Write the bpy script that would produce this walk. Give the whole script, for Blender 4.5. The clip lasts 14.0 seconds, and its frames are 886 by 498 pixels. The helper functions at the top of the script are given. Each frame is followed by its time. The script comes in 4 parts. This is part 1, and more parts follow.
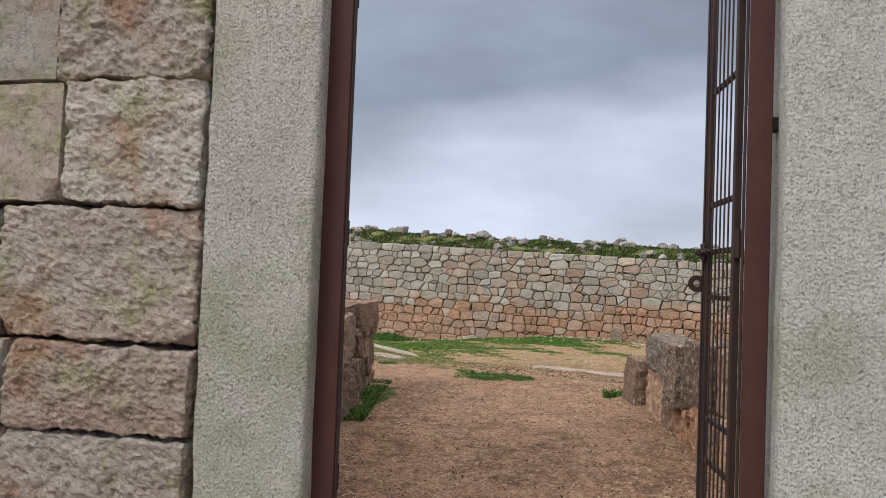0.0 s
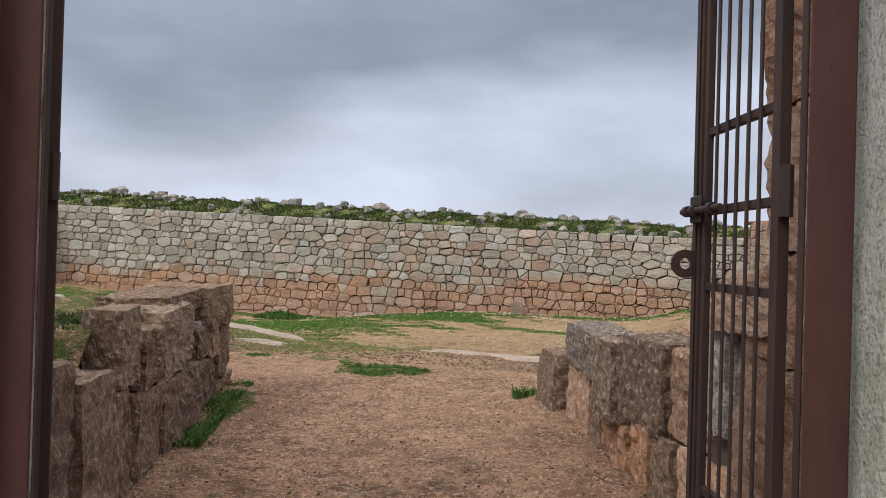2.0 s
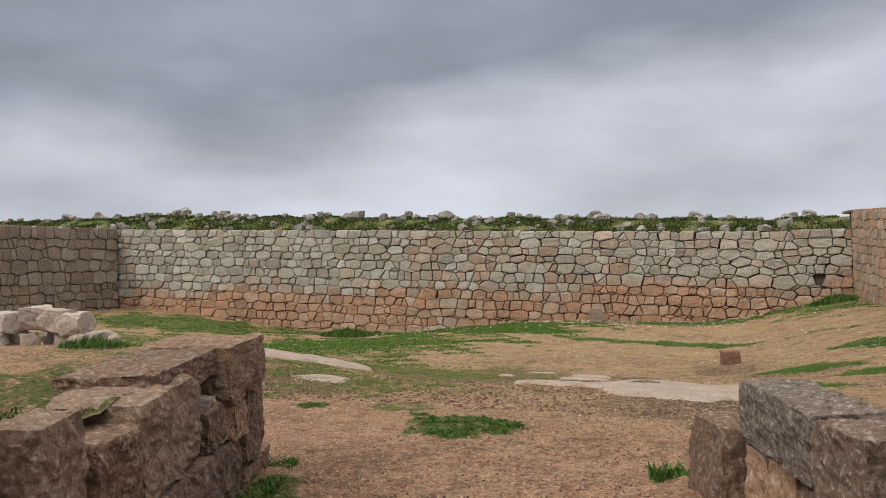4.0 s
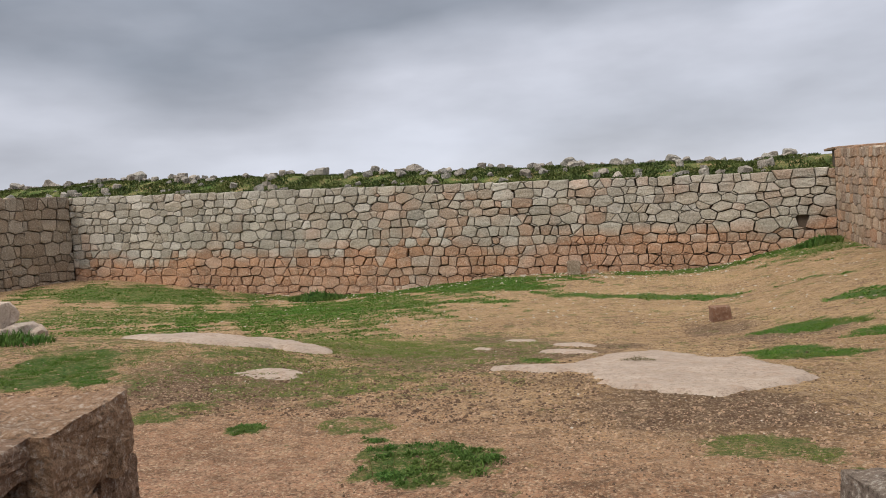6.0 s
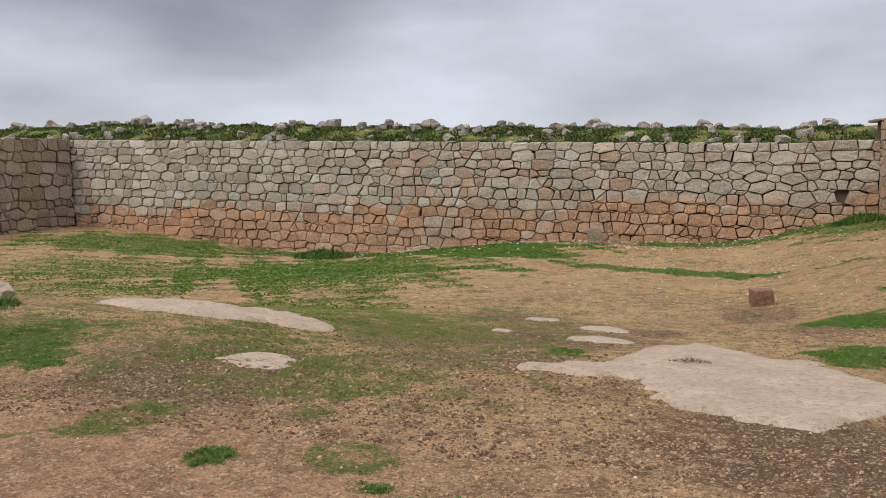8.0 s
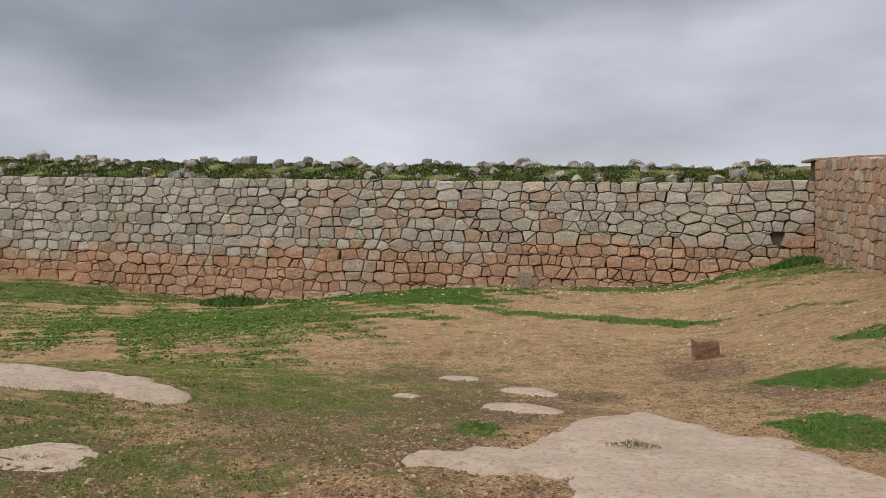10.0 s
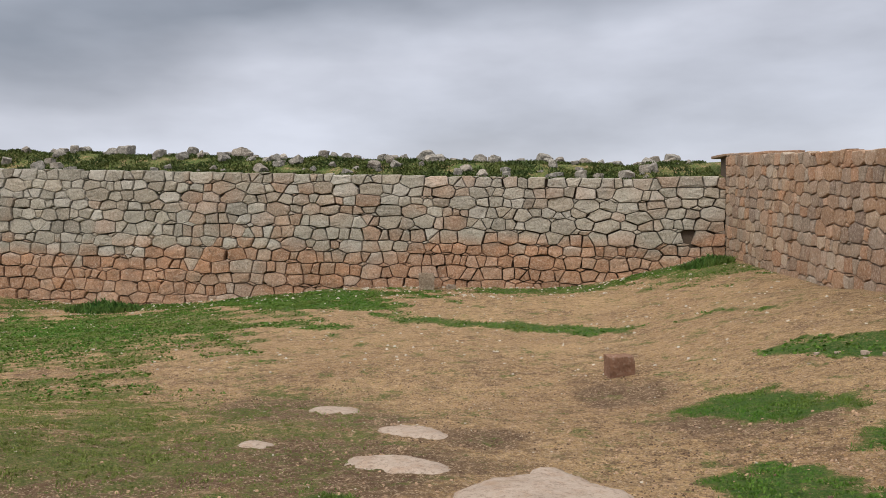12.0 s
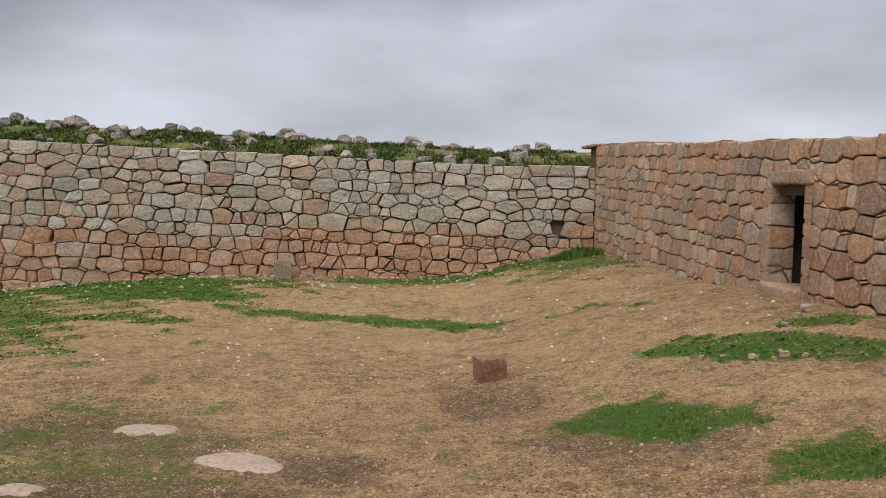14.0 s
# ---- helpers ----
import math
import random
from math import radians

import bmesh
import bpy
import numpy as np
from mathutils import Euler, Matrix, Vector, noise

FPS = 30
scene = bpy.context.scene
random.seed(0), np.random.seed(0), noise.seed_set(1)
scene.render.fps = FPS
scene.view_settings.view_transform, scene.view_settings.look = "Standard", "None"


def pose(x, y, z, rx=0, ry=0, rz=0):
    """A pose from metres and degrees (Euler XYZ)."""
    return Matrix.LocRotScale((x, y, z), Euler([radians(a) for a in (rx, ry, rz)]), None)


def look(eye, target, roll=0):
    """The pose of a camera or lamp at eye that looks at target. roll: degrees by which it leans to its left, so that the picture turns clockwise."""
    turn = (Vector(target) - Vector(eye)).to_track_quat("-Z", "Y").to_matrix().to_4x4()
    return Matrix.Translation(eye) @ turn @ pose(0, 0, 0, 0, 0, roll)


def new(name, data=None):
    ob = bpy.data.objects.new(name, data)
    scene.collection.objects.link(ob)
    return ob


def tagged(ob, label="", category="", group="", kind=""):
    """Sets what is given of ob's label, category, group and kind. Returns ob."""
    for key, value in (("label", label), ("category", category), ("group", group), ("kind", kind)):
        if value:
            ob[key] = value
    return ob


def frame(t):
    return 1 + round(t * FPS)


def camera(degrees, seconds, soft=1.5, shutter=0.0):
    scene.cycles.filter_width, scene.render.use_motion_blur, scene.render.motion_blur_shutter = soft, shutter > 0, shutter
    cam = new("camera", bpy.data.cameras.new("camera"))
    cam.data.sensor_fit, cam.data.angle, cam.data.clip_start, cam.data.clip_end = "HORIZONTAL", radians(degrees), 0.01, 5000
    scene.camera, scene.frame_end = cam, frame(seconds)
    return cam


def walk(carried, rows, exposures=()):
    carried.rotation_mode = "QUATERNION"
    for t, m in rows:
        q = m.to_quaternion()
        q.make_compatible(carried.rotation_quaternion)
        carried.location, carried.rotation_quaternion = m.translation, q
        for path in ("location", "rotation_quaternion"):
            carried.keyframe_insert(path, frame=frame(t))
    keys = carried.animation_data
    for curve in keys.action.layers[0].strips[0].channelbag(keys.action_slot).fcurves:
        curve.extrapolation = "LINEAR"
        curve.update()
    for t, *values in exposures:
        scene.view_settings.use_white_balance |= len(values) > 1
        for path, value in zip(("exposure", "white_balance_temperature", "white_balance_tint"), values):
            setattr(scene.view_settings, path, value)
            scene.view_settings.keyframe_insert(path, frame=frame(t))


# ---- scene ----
cam = camera(58, 14.0, soft=0.9)
walk(cam, [
    (0, look((1.507, -3.163, 1.249), (0.784, -1.299, 1.324), 2.21)),
    (0.5, look((1.432, -2.721, 1.260), (0.873, -0.803, 1.335), 0.87)),
    (1, look((1.268, -2.256, 1.286), (0.723, -0.332, 1.326), 1.32)),
    (1.5, look((1.217, -1.824, 1.287), (0.725, 0.113, 1.345), 1.57)),
    (2, look((1.127, -1.474, 1.278), (0.642, 0.466, 1.295), 1.60)),
    (2.5, look((0.915, -1.053, 1.336), (0.470, 0.896, 1.330), 0.41)),
    (3, look((0.836, -0.621, 1.405), (0.310, 1.301, 1.579), -0.36)),
    (3.5, look((0.694, -0.176, 1.252), (0.087, 1.718, 1.459), 0.20)),
    (3.7, look((0.588, 0.028, 1.325), (-0.040, 1.924, 1.425), -0.33)),
    (5.8, look((0.204, 1.719, 1.680), (-0.428, 3.614, 1.598), -4.41)),
    (6, look((0.121, 1.915, 1.733), (-0.465, 3.825, 1.634), -3.58)),
    (6.5, look((-0.131, 2.310, 1.813), (-0.717, 4.214, 1.642), -2.69)),
    (7, look((-0.192, 2.748, 1.806), (-0.745, 4.657, 1.582), -2.80)),
    (7.5, look((-0.325, 3.116, 1.840), (-0.915, 5.014, 1.615), -1.80)),
    (8, look((-0.501, 3.493, 1.834), (-1.113, 5.385, 1.628), -1.26)),
    (8.2, look((-0.502, 3.673, 1.807), (-1.071, 5.581, 1.618), -1.44)),
    (10.3, look((-0.636, 6.264, 1.628), (-1.044, 8.220, 1.531), -0.97)),
    (10.5, look((-0.651, 6.536, 1.640), (-0.997, 8.495, 1.433), -1.30)),
    (11, look((-0.627, 7.014, 1.602), (-0.885, 8.985, 1.380), -1.54)),
    (11.5, look((-0.704, 7.531, 1.558), (-1.002, 9.498, 1.359), -0.15)),
    (12, look((-0.536, 8.110, 1.671), (-0.780, 10.092, 1.556), -0.80)),
    (12.5, look((-0.446, 8.630, 1.661), (-0.664, 10.617, 1.607), 0.68)),
    (13, look((-0.384, 9.167, 1.585), (-0.463, 11.165, 1.554), 0.99)),
    (13.5, look((-0.390, 9.566, 1.544), (-0.392, 11.564, 1.447), 1.32)),
    (14, look((-0.496, 9.903, 1.550), (-0.409, 11.896, 1.405), 0.99)),
], exposures=((0, 0.0, 6050, 10), (2.4, 0.0, 6100, 10), (3.1, -0.12, 6350, 10), (3.7, -0.14, 6450, 10), (5.8, -0.07, 6500, 10), (8.2, -0.07, 6500, 10), (10.3, -0.2, 6500, 10), (11.2, -0.05, 6500, 10), (12.05, -0.07, 6450, 10), (12.6, -0.29, 6400, 10), (13.0, -0.31, 6400, 10), (13.5, -0.27, 6450, 10), (14, -0.14, 6500, 10)))

# ---- world, sun ----
world = bpy.data.worlds.new("world")
scene.world = world
world.use_nodes = True
SUN_EL, SUN_AZ = radians(42), radians(205)


def build_sky():
    nt = world.node_tree
    n, l = nt.nodes, nt.links
    n.clear()
    out, bg = n.new("ShaderNodeOutputWorld"), n.new("ShaderNodeBackground")
    tc = n.new("ShaderNodeTexCoord")
    sep = n.new("ShaderNodeSeparateXYZ")
    l.new(tc.outputs["Generated"], sep.inputs[0])
    mp = n.new("ShaderNodeMapping")
    mp.inputs["Scale"].default_value = (1.5, 1.5, 4.0)
    mp.inputs["Location"].default_value = (0.35, 0.2, 0.1)
    l.new(tc.outputs["Generated"], mp.inputs[0])
    big = n.new("ShaderNodeTexNoise")
    big.inputs["Scale"].default_value, big.inputs["Detail"].default_value, big.inputs["Roughness"].default_value = 1.3, 4, 0.45
    l.new(mp.outputs[0], big.inputs[0])
    # cloud deck: pale towards the horizon, a heavy grey bank above it
    add = n.new("ShaderNodeMath"); add.operation = "MULTIPLY_ADD"
    l.new(big.outputs["Fac"], add.inputs[0]); add.inputs[1].default_value = 0.30
    tilt = n.new("ShaderNodeMath"); tilt.operation = "MULTIPLY_ADD"
    l.new(sep.outputs["X"], tilt.inputs[0]); tilt.inputs[1].default_value = -0.11
    l.new(sep.outputs["Z"], tilt.inputs[2])
    l.new(tilt.outputs[0], add.inputs[2])
    bank = n.new("ShaderNodeValToRGB")
    bank.color_ramp.elements[0].position, bank.color_ramp.elements[0].color = 0.13, (0.70, 0.72, 0.80, 1)
    bank.color_ramp.elements[1].position, bank.color_ramp.elements[1].color = 0.95, (2.2, 2.08, 1.94, 1)
    for p, c in ((0.22, (0.62, 0.645, 0.73)), (0.35, (0.62, 0.64, 0.72)), (0.45, (0.32, 0.35, 0.41)), (0.53, (0.335, 0.36, 0.42)), (0.64, (0.71, 0.72, 0.76))):
        e = bank.color_ramp.elements.new(p)
        e.color = (*c, 1)
    l.new(add.outputs[0], bank.inputs[0])
    # ragged patches inside the deck
    mp2 = n.new("ShaderNodeMapping"); mp2.inputs["Scale"].default_value = (1.7, 1.7, 5.0)
    l.new(tc.outputs["Generated"], mp2.inputs[0])
    fine = n.new("ShaderNodeTexNoise")
    fine.inputs["Scale"].default_value, fine.inputs["Detail"].default_value, fine.inputs["Roughness"].default_value = 1.6, 5, 0.52
    l.new(mp2.outputs[0], fine.inputs[0])
    patch = n.new("ShaderNodeMapRange")
    patch.inputs[1].default_value, patch.inputs[2].default_value, patch.inputs[3].default_value, patch.inputs[4].default_value = 0.3, 0.7, 0.76, 1.22
    l.new(fine.outputs["Fac"], patch.inputs[0])
    mul = n.new("ShaderNodeMix"); mul.data_type, mul.blend_type = "RGBA", "MULTIPLY"
    mul.inputs["Factor"].default_value = 1.0
    l.new(bank.outputs[0], mul.inputs["A"]); l.new(patch.outputs[0], mul.inputs["B"])
    sky = n.new("ShaderNodeTexSky")
    sky.sky_type, sky.sun_disc, sky.sun_elevation, sky.sun_rotation = "NISHITA", False, SUN_EL, SUN_AZ
    dim = n.new("ShaderNodeMix"); dim.data_type, dim.blend_type = "RGBA", "MULTIPLY"
    dim.inputs["Factor"].default_value = 1.0
    dim.inputs["B"].default_value = (0.1, 0.1, 0.1, 1)
    l.new(sky.outputs[0], dim.inputs["A"])
    mix = n.new("ShaderNodeMix"); mix.data_type = "RGBA"
    mix.inputs["Factor"].default_value = 0.94
    l.new(dim.outputs["Result"], mix.inputs["A"]); l.new(mul.outputs["Result"], mix.inputs["B"])
    l.new(mix.outputs["Result"], bg.inputs["Color"])
    bg.inputs["Strength"].default_value = 1.0
    l.new(bg.outputs[0], out.inputs[0])


build_sky()
sun = new("sun", bpy.data.lights.new("sun", "SUN"))
sun.data.energy, sun.data.angle, sun.data.color = 1.6, radians(22), (1.0, 0.93, 0.82)
sun.rotation_euler = (radians(90) - SUN_EL, 0, radians(180) - SUN_AZ)


# ---- materials ----
class Nodes:
    """A small helper round a material's node tree."""

    def __init__(self, name, rough=0.9, metal=0.0):
        self.mat = bpy.data.materials.new(name)
        self.mat.use_nodes = True
        self.n, self.l = self.mat.node_tree.nodes, self.mat.node_tree.links
        self.p = self.n["Principled BSDF"]
        self.p.inputs["Roughness"].default_value = rough
        self.p.inputs["Metallic"].default_value = metal
        self.p.inputs["Specular IOR Level"].default_value = 0.25
        self.geo = self.n.new("ShaderNodeNewGeometry")

    def noise(self, scale, detail=4, rough=0.55, stretch=None, shift=0.0):
        src = self.geo.outputs["Position"]
        if stretch or shift:
            m = self.n.new("ShaderNodeMapping")
            m.inputs["Scale"].default_value = stretch or (1, 1, 1)
            m.inputs["Location"].default_value = (shift, shift * 0.7, shift * 0.3)
            self.l.new(src, m.inputs[0])
            src = m.outputs[0]
        t = self.n.new("ShaderNodeTexNoise")
        t.inputs["Scale"].default_value, t.inputs["Detail"].default_value, t.inputs["Roughness"].default_value = scale, detail, rough
        self.l.new(src, t.inputs[0])
        return t.outputs["Fac"]

    def voronoi(self, scale, feature="F1"):
        t = self.n.new("ShaderNodeTexVoronoi")
        t.feature = feature
        t.inputs["Scale"].default_value = scale
        self.l.new(self.geo.outputs["Position"], t.inputs["Vector"])
        return t.outputs["Distance"]

    def rng(self, fac, a, b, c=0.0, d=1.0):
        t = self.n.new("ShaderNodeMapRange")
        for i, v in enumerate((a, b, c, d)):
            t.inputs[i + 1].default_value = v
        self.l.new(fac, t.inputs[0])
        return t.outputs[0]

    def math(self, op, a, b=None):
        t = self.n.new("ShaderNodeMath")
        t.operation = op
        for i, v in enumerate((a, b)):
            if v is None:
                continue
            if isinstance(v, (int, float)):
                t.inputs[i].default_value = v
            else:
                self.l.new(v, t.inputs[i])
        return t.outputs[0]

    def mix(self, fac, a, b, mode="MIX"):
        t = self.n.new("ShaderNodeMix")
        t.data_type, t.blend_type = "RGBA", mode
        for key, v in (("Factor", fac), ("A", a), ("B", b)):
            if isinstance(v, (int, float)):
                t.inputs[key].default_value = v
            elif isinstance(v, tuple):
                t.inputs[key].default_value = (*v, 1)
            else:
                self.l.new(v, t.inputs[key])
        return t.outputs["Result"]

    def random(self):
        return self.n.new("ShaderNodeObjectInfo").outputs["Random"]

    def island(self):
        return self.geo.outputs["Random Per Island"]

    def attr(self, name):
        t = self.n.new("ShaderNodeAttribute")
        t.attribute_name = name
        return t.outputs["Fac"]

    def axis(self, which):
        t = self.n.new("ShaderNodeSeparateXYZ")
        self.l.new(self.geo.outputs["Position"], t.inputs[0])
        return t.outputs[which]

    def bump(self, *pairs):
        prev = None
        for height, strength, dist in pairs:
            b = self.n.new("ShaderNodeBump")
            b.inputs["Strength"].default_value, b.inputs["Distance"].default_value = strength, dist
            self.l.new(height, b.inputs["Height"])
            if prev:
                self.l.new(prev, b.inputs["Normal"])
            prev = b.outputs[0]
        self.l.new(prev, self.p.inputs["Normal"])

    def done(self, colour):
        if isinstance(colour, tuple):
            self.p.inputs["Base Color"].default_value = (*colour, 1)
        else:
            self.l.new(colour, self.p.inputs["Base Color"])
        return self.mat


def stone_material(name, a, b, c, low=None, low_z=(1.2, -0.4), lichen=0.25, grain=26.0, coarse=0.02, moss=(0.16, 0.165, 0.12), blotch=None, speck=1.0, accents=(), wander=0.55, jumps=0.3, peck=0.5, warm_side=None):
    """Weathered field stone: two base tones, a third in blotches, and where low is given an earth-red tone near the ground."""
    m = Nodes(name, 0.93)
    r = m.math("FRACT", m.math("ADD", m.random(), m.island()))
    r2 = m.math("FRACT", m.math("MULTIPLY", r, 13.7))
    r3 = m.math("FRACT", m.math("MULTIPLY", r, 37.1))
    col = m.mix(m.rng(r2, 0.1, 0.9), a, b)
    col = m.mix(m.rng(r3, 0.55, 0.75, 0, 0.85), col, c)
    col = m.mix(m.rng(m.noise(0.9, 3), 0.45, 0.7, 0, 0.5), col, c)
    col = m.mix(m.rng(r, 0.0, 1.0, 0.0, 0.32), col, tuple(v * 0.5 for v in b))
    if accents:
        for k, tint in enumerate(accents):
            rk = m.math("FRACT", m.math("MULTIPLY", r, 53.3 + 17.9 * k))
            col = m.mix(m.rng(rk, 0.74, 0.84, 0, 0.75), col, tint)
    if low:
        z = m.rng(m.axis(2), low_z[0], low_z[1])
        wave = m.rng(m.noise(0.16, 3, 0.6, shift=4.0), 0.3, 0.7, -wander, wander)
        jump = m.rng(r, 0, 1, -jumps, jumps)
        reach = m.math("ADD", m.math("ADD", z, wave), jump)
        if warm_side:
            reach = m.math("ADD", reach, m.rng(m.axis(0), warm_side[0], warm_side[1], 0.0, 0.75))
        f = m.rng(reach, 0.3, 0.85)
        warm = m.mix(m.rng(m.noise(1.7, 3, shift=9.0), 0.35, 0.65), low, tuple(v * 0.72 for v in low))
        col = m.mix(m.math("MULTIPLY", f, 0.85), col, warm)
    col = m.mix(m.math("MULTIPLY", m.rng(m.noise(3.2, 5, 0.65, shift=2.0), 0.52, 0.72), lichen), col, moss)
    if blotch:
        col = m.mix(m.rng(m.noise(1.9, 4, 0.6, shift=31.0), 0.55, 0.68, 0, 0.7), col, blotch)
    col = m.mix(m.rng(m.noise(grain, 5, 0.7), 0.3, 0.7, 0.0, 0.45), col, m.mix(0.55, col, (0.05, 0.045, 0.04)))
    col = m.mix(m.rng(m.noise(0.55, 2, shift=21.0), 0.3, 0.75, 0, 0.3), col, (0.10, 0.09, 0.08))
    r4 = m.math("FRACT", m.math("MULTIPLY", r, 91.7))
    col = m.mix(m.rng(r4, 0.6, 1.0, 0, 0.28), col, m.mix(0.6, col, (0.07, 0.06, 0.05)))
    col = m.mix(m.rng(r4, 0.4, 0.0, 0, 0.35), col, m.mix(0.4, col, (0.85, 0.78, 0.68)))
    spots = m.noise(grain * 0.55, 6, 0.8, shift=13.0)
    col = m.mix(m.rng(spots, 0.46, 0.38, 0, 0.6 * speck), col, (0.07, 0.06, 0.05))
    col = m.mix(m.rng(spots, 0.52, 0.62, 0, 0.7 * speck), col, m.mix(0.5, col, (0.85, 0.80, 0.72)))
    m.bump((m.noise(4.5, 6, 0.7), 0.6, 0.09), (spots, 0.6, coarse * 2.5), (m.noise(grain, 5, 0.7), peck, coarse))
    return m.done(col)


def granite_material(name, base, green):
    """Coarse pecked granite: a pebbled skin of small chips, fine dark flecks and a film of green algae."""
    m = Nodes(name, 0.92)
    flecks = m.noise(105, 5, 0.78)
    pits = m.noise(40, 6, 0.82)
    knobs = m.voronoi(62)
    col = m.mix(m.rng(m.noise(2.3, 5), 0.35, 0.7), base, tuple(v * 0.82 for v in base))
    col = m.mix(m.rng(m.noise(7, 5, 0.7, shift=8.0), 0.58, 0.74, 0, 0.25), col, (0.42, 0.36, 0.29))
    col = m.mix(m.rng(flecks, 0.47, 0.39, 0, 0.65), col, (0.16, 0.16, 0.145))
    col = m.mix(m.rng(flecks, 0.52, 0.62, 0, 0.7), col, (0.88, 0.87, 0.82))
    col = m.mix(m.rng(pits, 0.44, 0.37, 0, 0.75), col, (0.17, 0.165, 0.14))
    col = m.mix(m.rng(m.noise(1.6, 4, shift=5.0), 0.5, 0.72, 0, green), col, (0.36, 0.39, 0.19))
    m.bump((m.noise(9, 5, 0.65), 0.5, 0.04), (m.noise(38, 4, 0.7, shift=3.0), 0.8, 0.06), (knobs, 0.8, 0.03), (pits, 0.8, 0.03), (flecks, 0.5, 0.006))
    return m.done(col)


def ground_material():
    m = Nodes("earth", 0.97)
    sand = m.mix(m.rng(m.noise(0.35, 4), 0.35, 0.65), (0.57, 0.385, 0.195), (0.45, 0.29, 0.145))
    sand = m.mix(m.attr("rosy"), sand, m.mix(m.rng(m.noise(1.4, 4), 0.35, 0.65), (0.60, 0.35, 0.225), (0.47, 0.26, 0.16)))
    damp = m.rng(m.math("ADD", m.noise(1.1, 8, 0.78, shift=3.0), m.math("MULTIPLY", m.attr("damp"), 0.34)), 0.5, 0.72, 0, 0.8)
    sand = m.mix(damp, sand, (0.10, 0.062, 0.038))
    cell = m.n.new("ShaderNodeTexVoronoi")
    cell.inputs["Scale"].default_value = 60.0
    m.l.new(m.geo.outputs["Position"], cell.inputs["Vector"])
    tone = m.n.new("ShaderNodeSeparateColor")
    m.l.new(cell.outputs["Color"], tone.inputs[0])
    sand = m.mix(m.rng(tone.outputs[0], 0.7, 1.0, 0, 0.7), sand, (0.74, 0.57, 0.41))
    sand = m.mix(m.rng(tone.outputs[1], 0.65, 1.0, 0, 0.75), sand, (0.17, 0.10, 0.065))
    # clods and crumbs in dark soil tones that include their small shadows
    field = m.rng(m.noise(0.45, 4, 0.6, shift=17.0), 0.35, 0.65, 0.4, 1.0)
    clod = m.math("MULTIPLY", m.rng(m.noise(10, 8, 0.88, shift=6.0), 0.51, 0.56, 0, 0.85), field)
    sand = m.mix(clod, sand, (0.15, 0.09, 0.055))
    crumb = m.math("MULTIPLY", m.rng(m.noise(3.2, 9, 0.92, shift=36.0), 0.51, 0.55, 0, 0.85), field)
    sand = m.mix(crumb, sand, (0.12, 0.07, 0.043))
    chip = m.rng(m.noise(24, 3, 0.6, shift=61.0), 0.60, 0.66, 0, 0.7)
    sand = m.mix(chip, sand, (0.74, 0.57, 0.40))
    pale = m.rng(m.noise(6, 6, 0.75, shift=26.0), 0.54, 0.66, 0, 0.5)
    sand = m.mix(pale, sand, (0.66, 0.47, 0.31))
    grit = m.noise(30, 6, 0.8)
    sand = m.mix(m.rng(grit, 0.45, 0.36, 0, 0.8), sand, (0.12, 0.072, 0.046))
    rim = m.math("ADD", m.rng(m.noise(1.6, 7, 0.8, shift=1.0), 0.3, 0.7, -0.55, 0.55), m.rng(m.noise(11, 6, 0.8, shift=4.0), 0.3, 0.7, -0.3, 0.3))
    g = m.rng(m.math("ADD", m.attr("grass"), rim), 0.42, 0.66)
    holes = m.rng(m.noise(17, 6, 0.8), 0.36, 0.48, 0.1, 1.0)
    lush = m.rng(m.math("ADD", m.attr("grass"), m.math("MULTIPLY", rim, 0.4)), 0.66, 1.0)
    g = m.math("MULTIPLY", g, m.math("MAXIMUM", holes, m.math("MULTIPLY", lush, 0.85)))
    thin = m.mix(m.rng(m.noise(0.7, 4, shift=7.0), 0.35, 0.65), (0.15, 0.17, 0.045), (0.22, 0.21, 0.07))
    turf = m.mix(lush, thin, m.mix(m.rng(m.noise(1.3, 4, shift=7.0), 0.35, 0.65), (0.045, 0.125, 0.014), (0.075, 0.15, 0.024)))
    turf = m.mix(m.rng(m.noise(34, 5, 0.8), 0.46, 0.60, 0, 0.8), turf, (0.028, 0.065, 0.011))
    turf = m.mix(m.rng(m.noise(48, 4, 0.8, shift=5.0), 0.56, 0.66, 0, 0.5), turf, (0.20, 0.24, 0.07))
    col = m.mix(g, sand, turf)
    m.bump((m.noise(3.5, 6, 0.68), 0.8, 0.12), (m.noise(13, 5, 0.7, shift=51.0), 0.9, 0.06), (grit, 1.0, 0.05), (cell.outputs["Distance"], 0.6, 0.015))
    return m.done(col)


def plain_material(name, col, rough=0.9, spread=0.25, scale=20.0, metal=0.0, dark=(0.03, 0.03, 0.03), bump=0.004, by="object"):
    m = Nodes(name, rough, metal)
    r = m.random() if by == "object" else m.island()
    c = m.mix(m.rng(r, 0, 1, 0, 0.5), col, tuple(v * 0.65 for v in col))
    c = m.mix(m.rng(m.noise(scale, 4, 0.65), 0.35, 0.7, 0, spread), c, dark)
    m.bump((m.noise(scale * 1.5, 4, 0.65), 0.6, bump))
    return m.done(c)


def grass_material(name, a, b):
    m = Nodes(name, 0.7)
    m.p.inputs["Specular IOR Level"].default_value = 0.15
    c = m.mix(m.island(), a, b)
    return m.done(m.mix(m.rng(m.noise(0.8, 3), 0.4, 0.65, 0, 0.5), c, (0.13, 0.145, 0.035)))


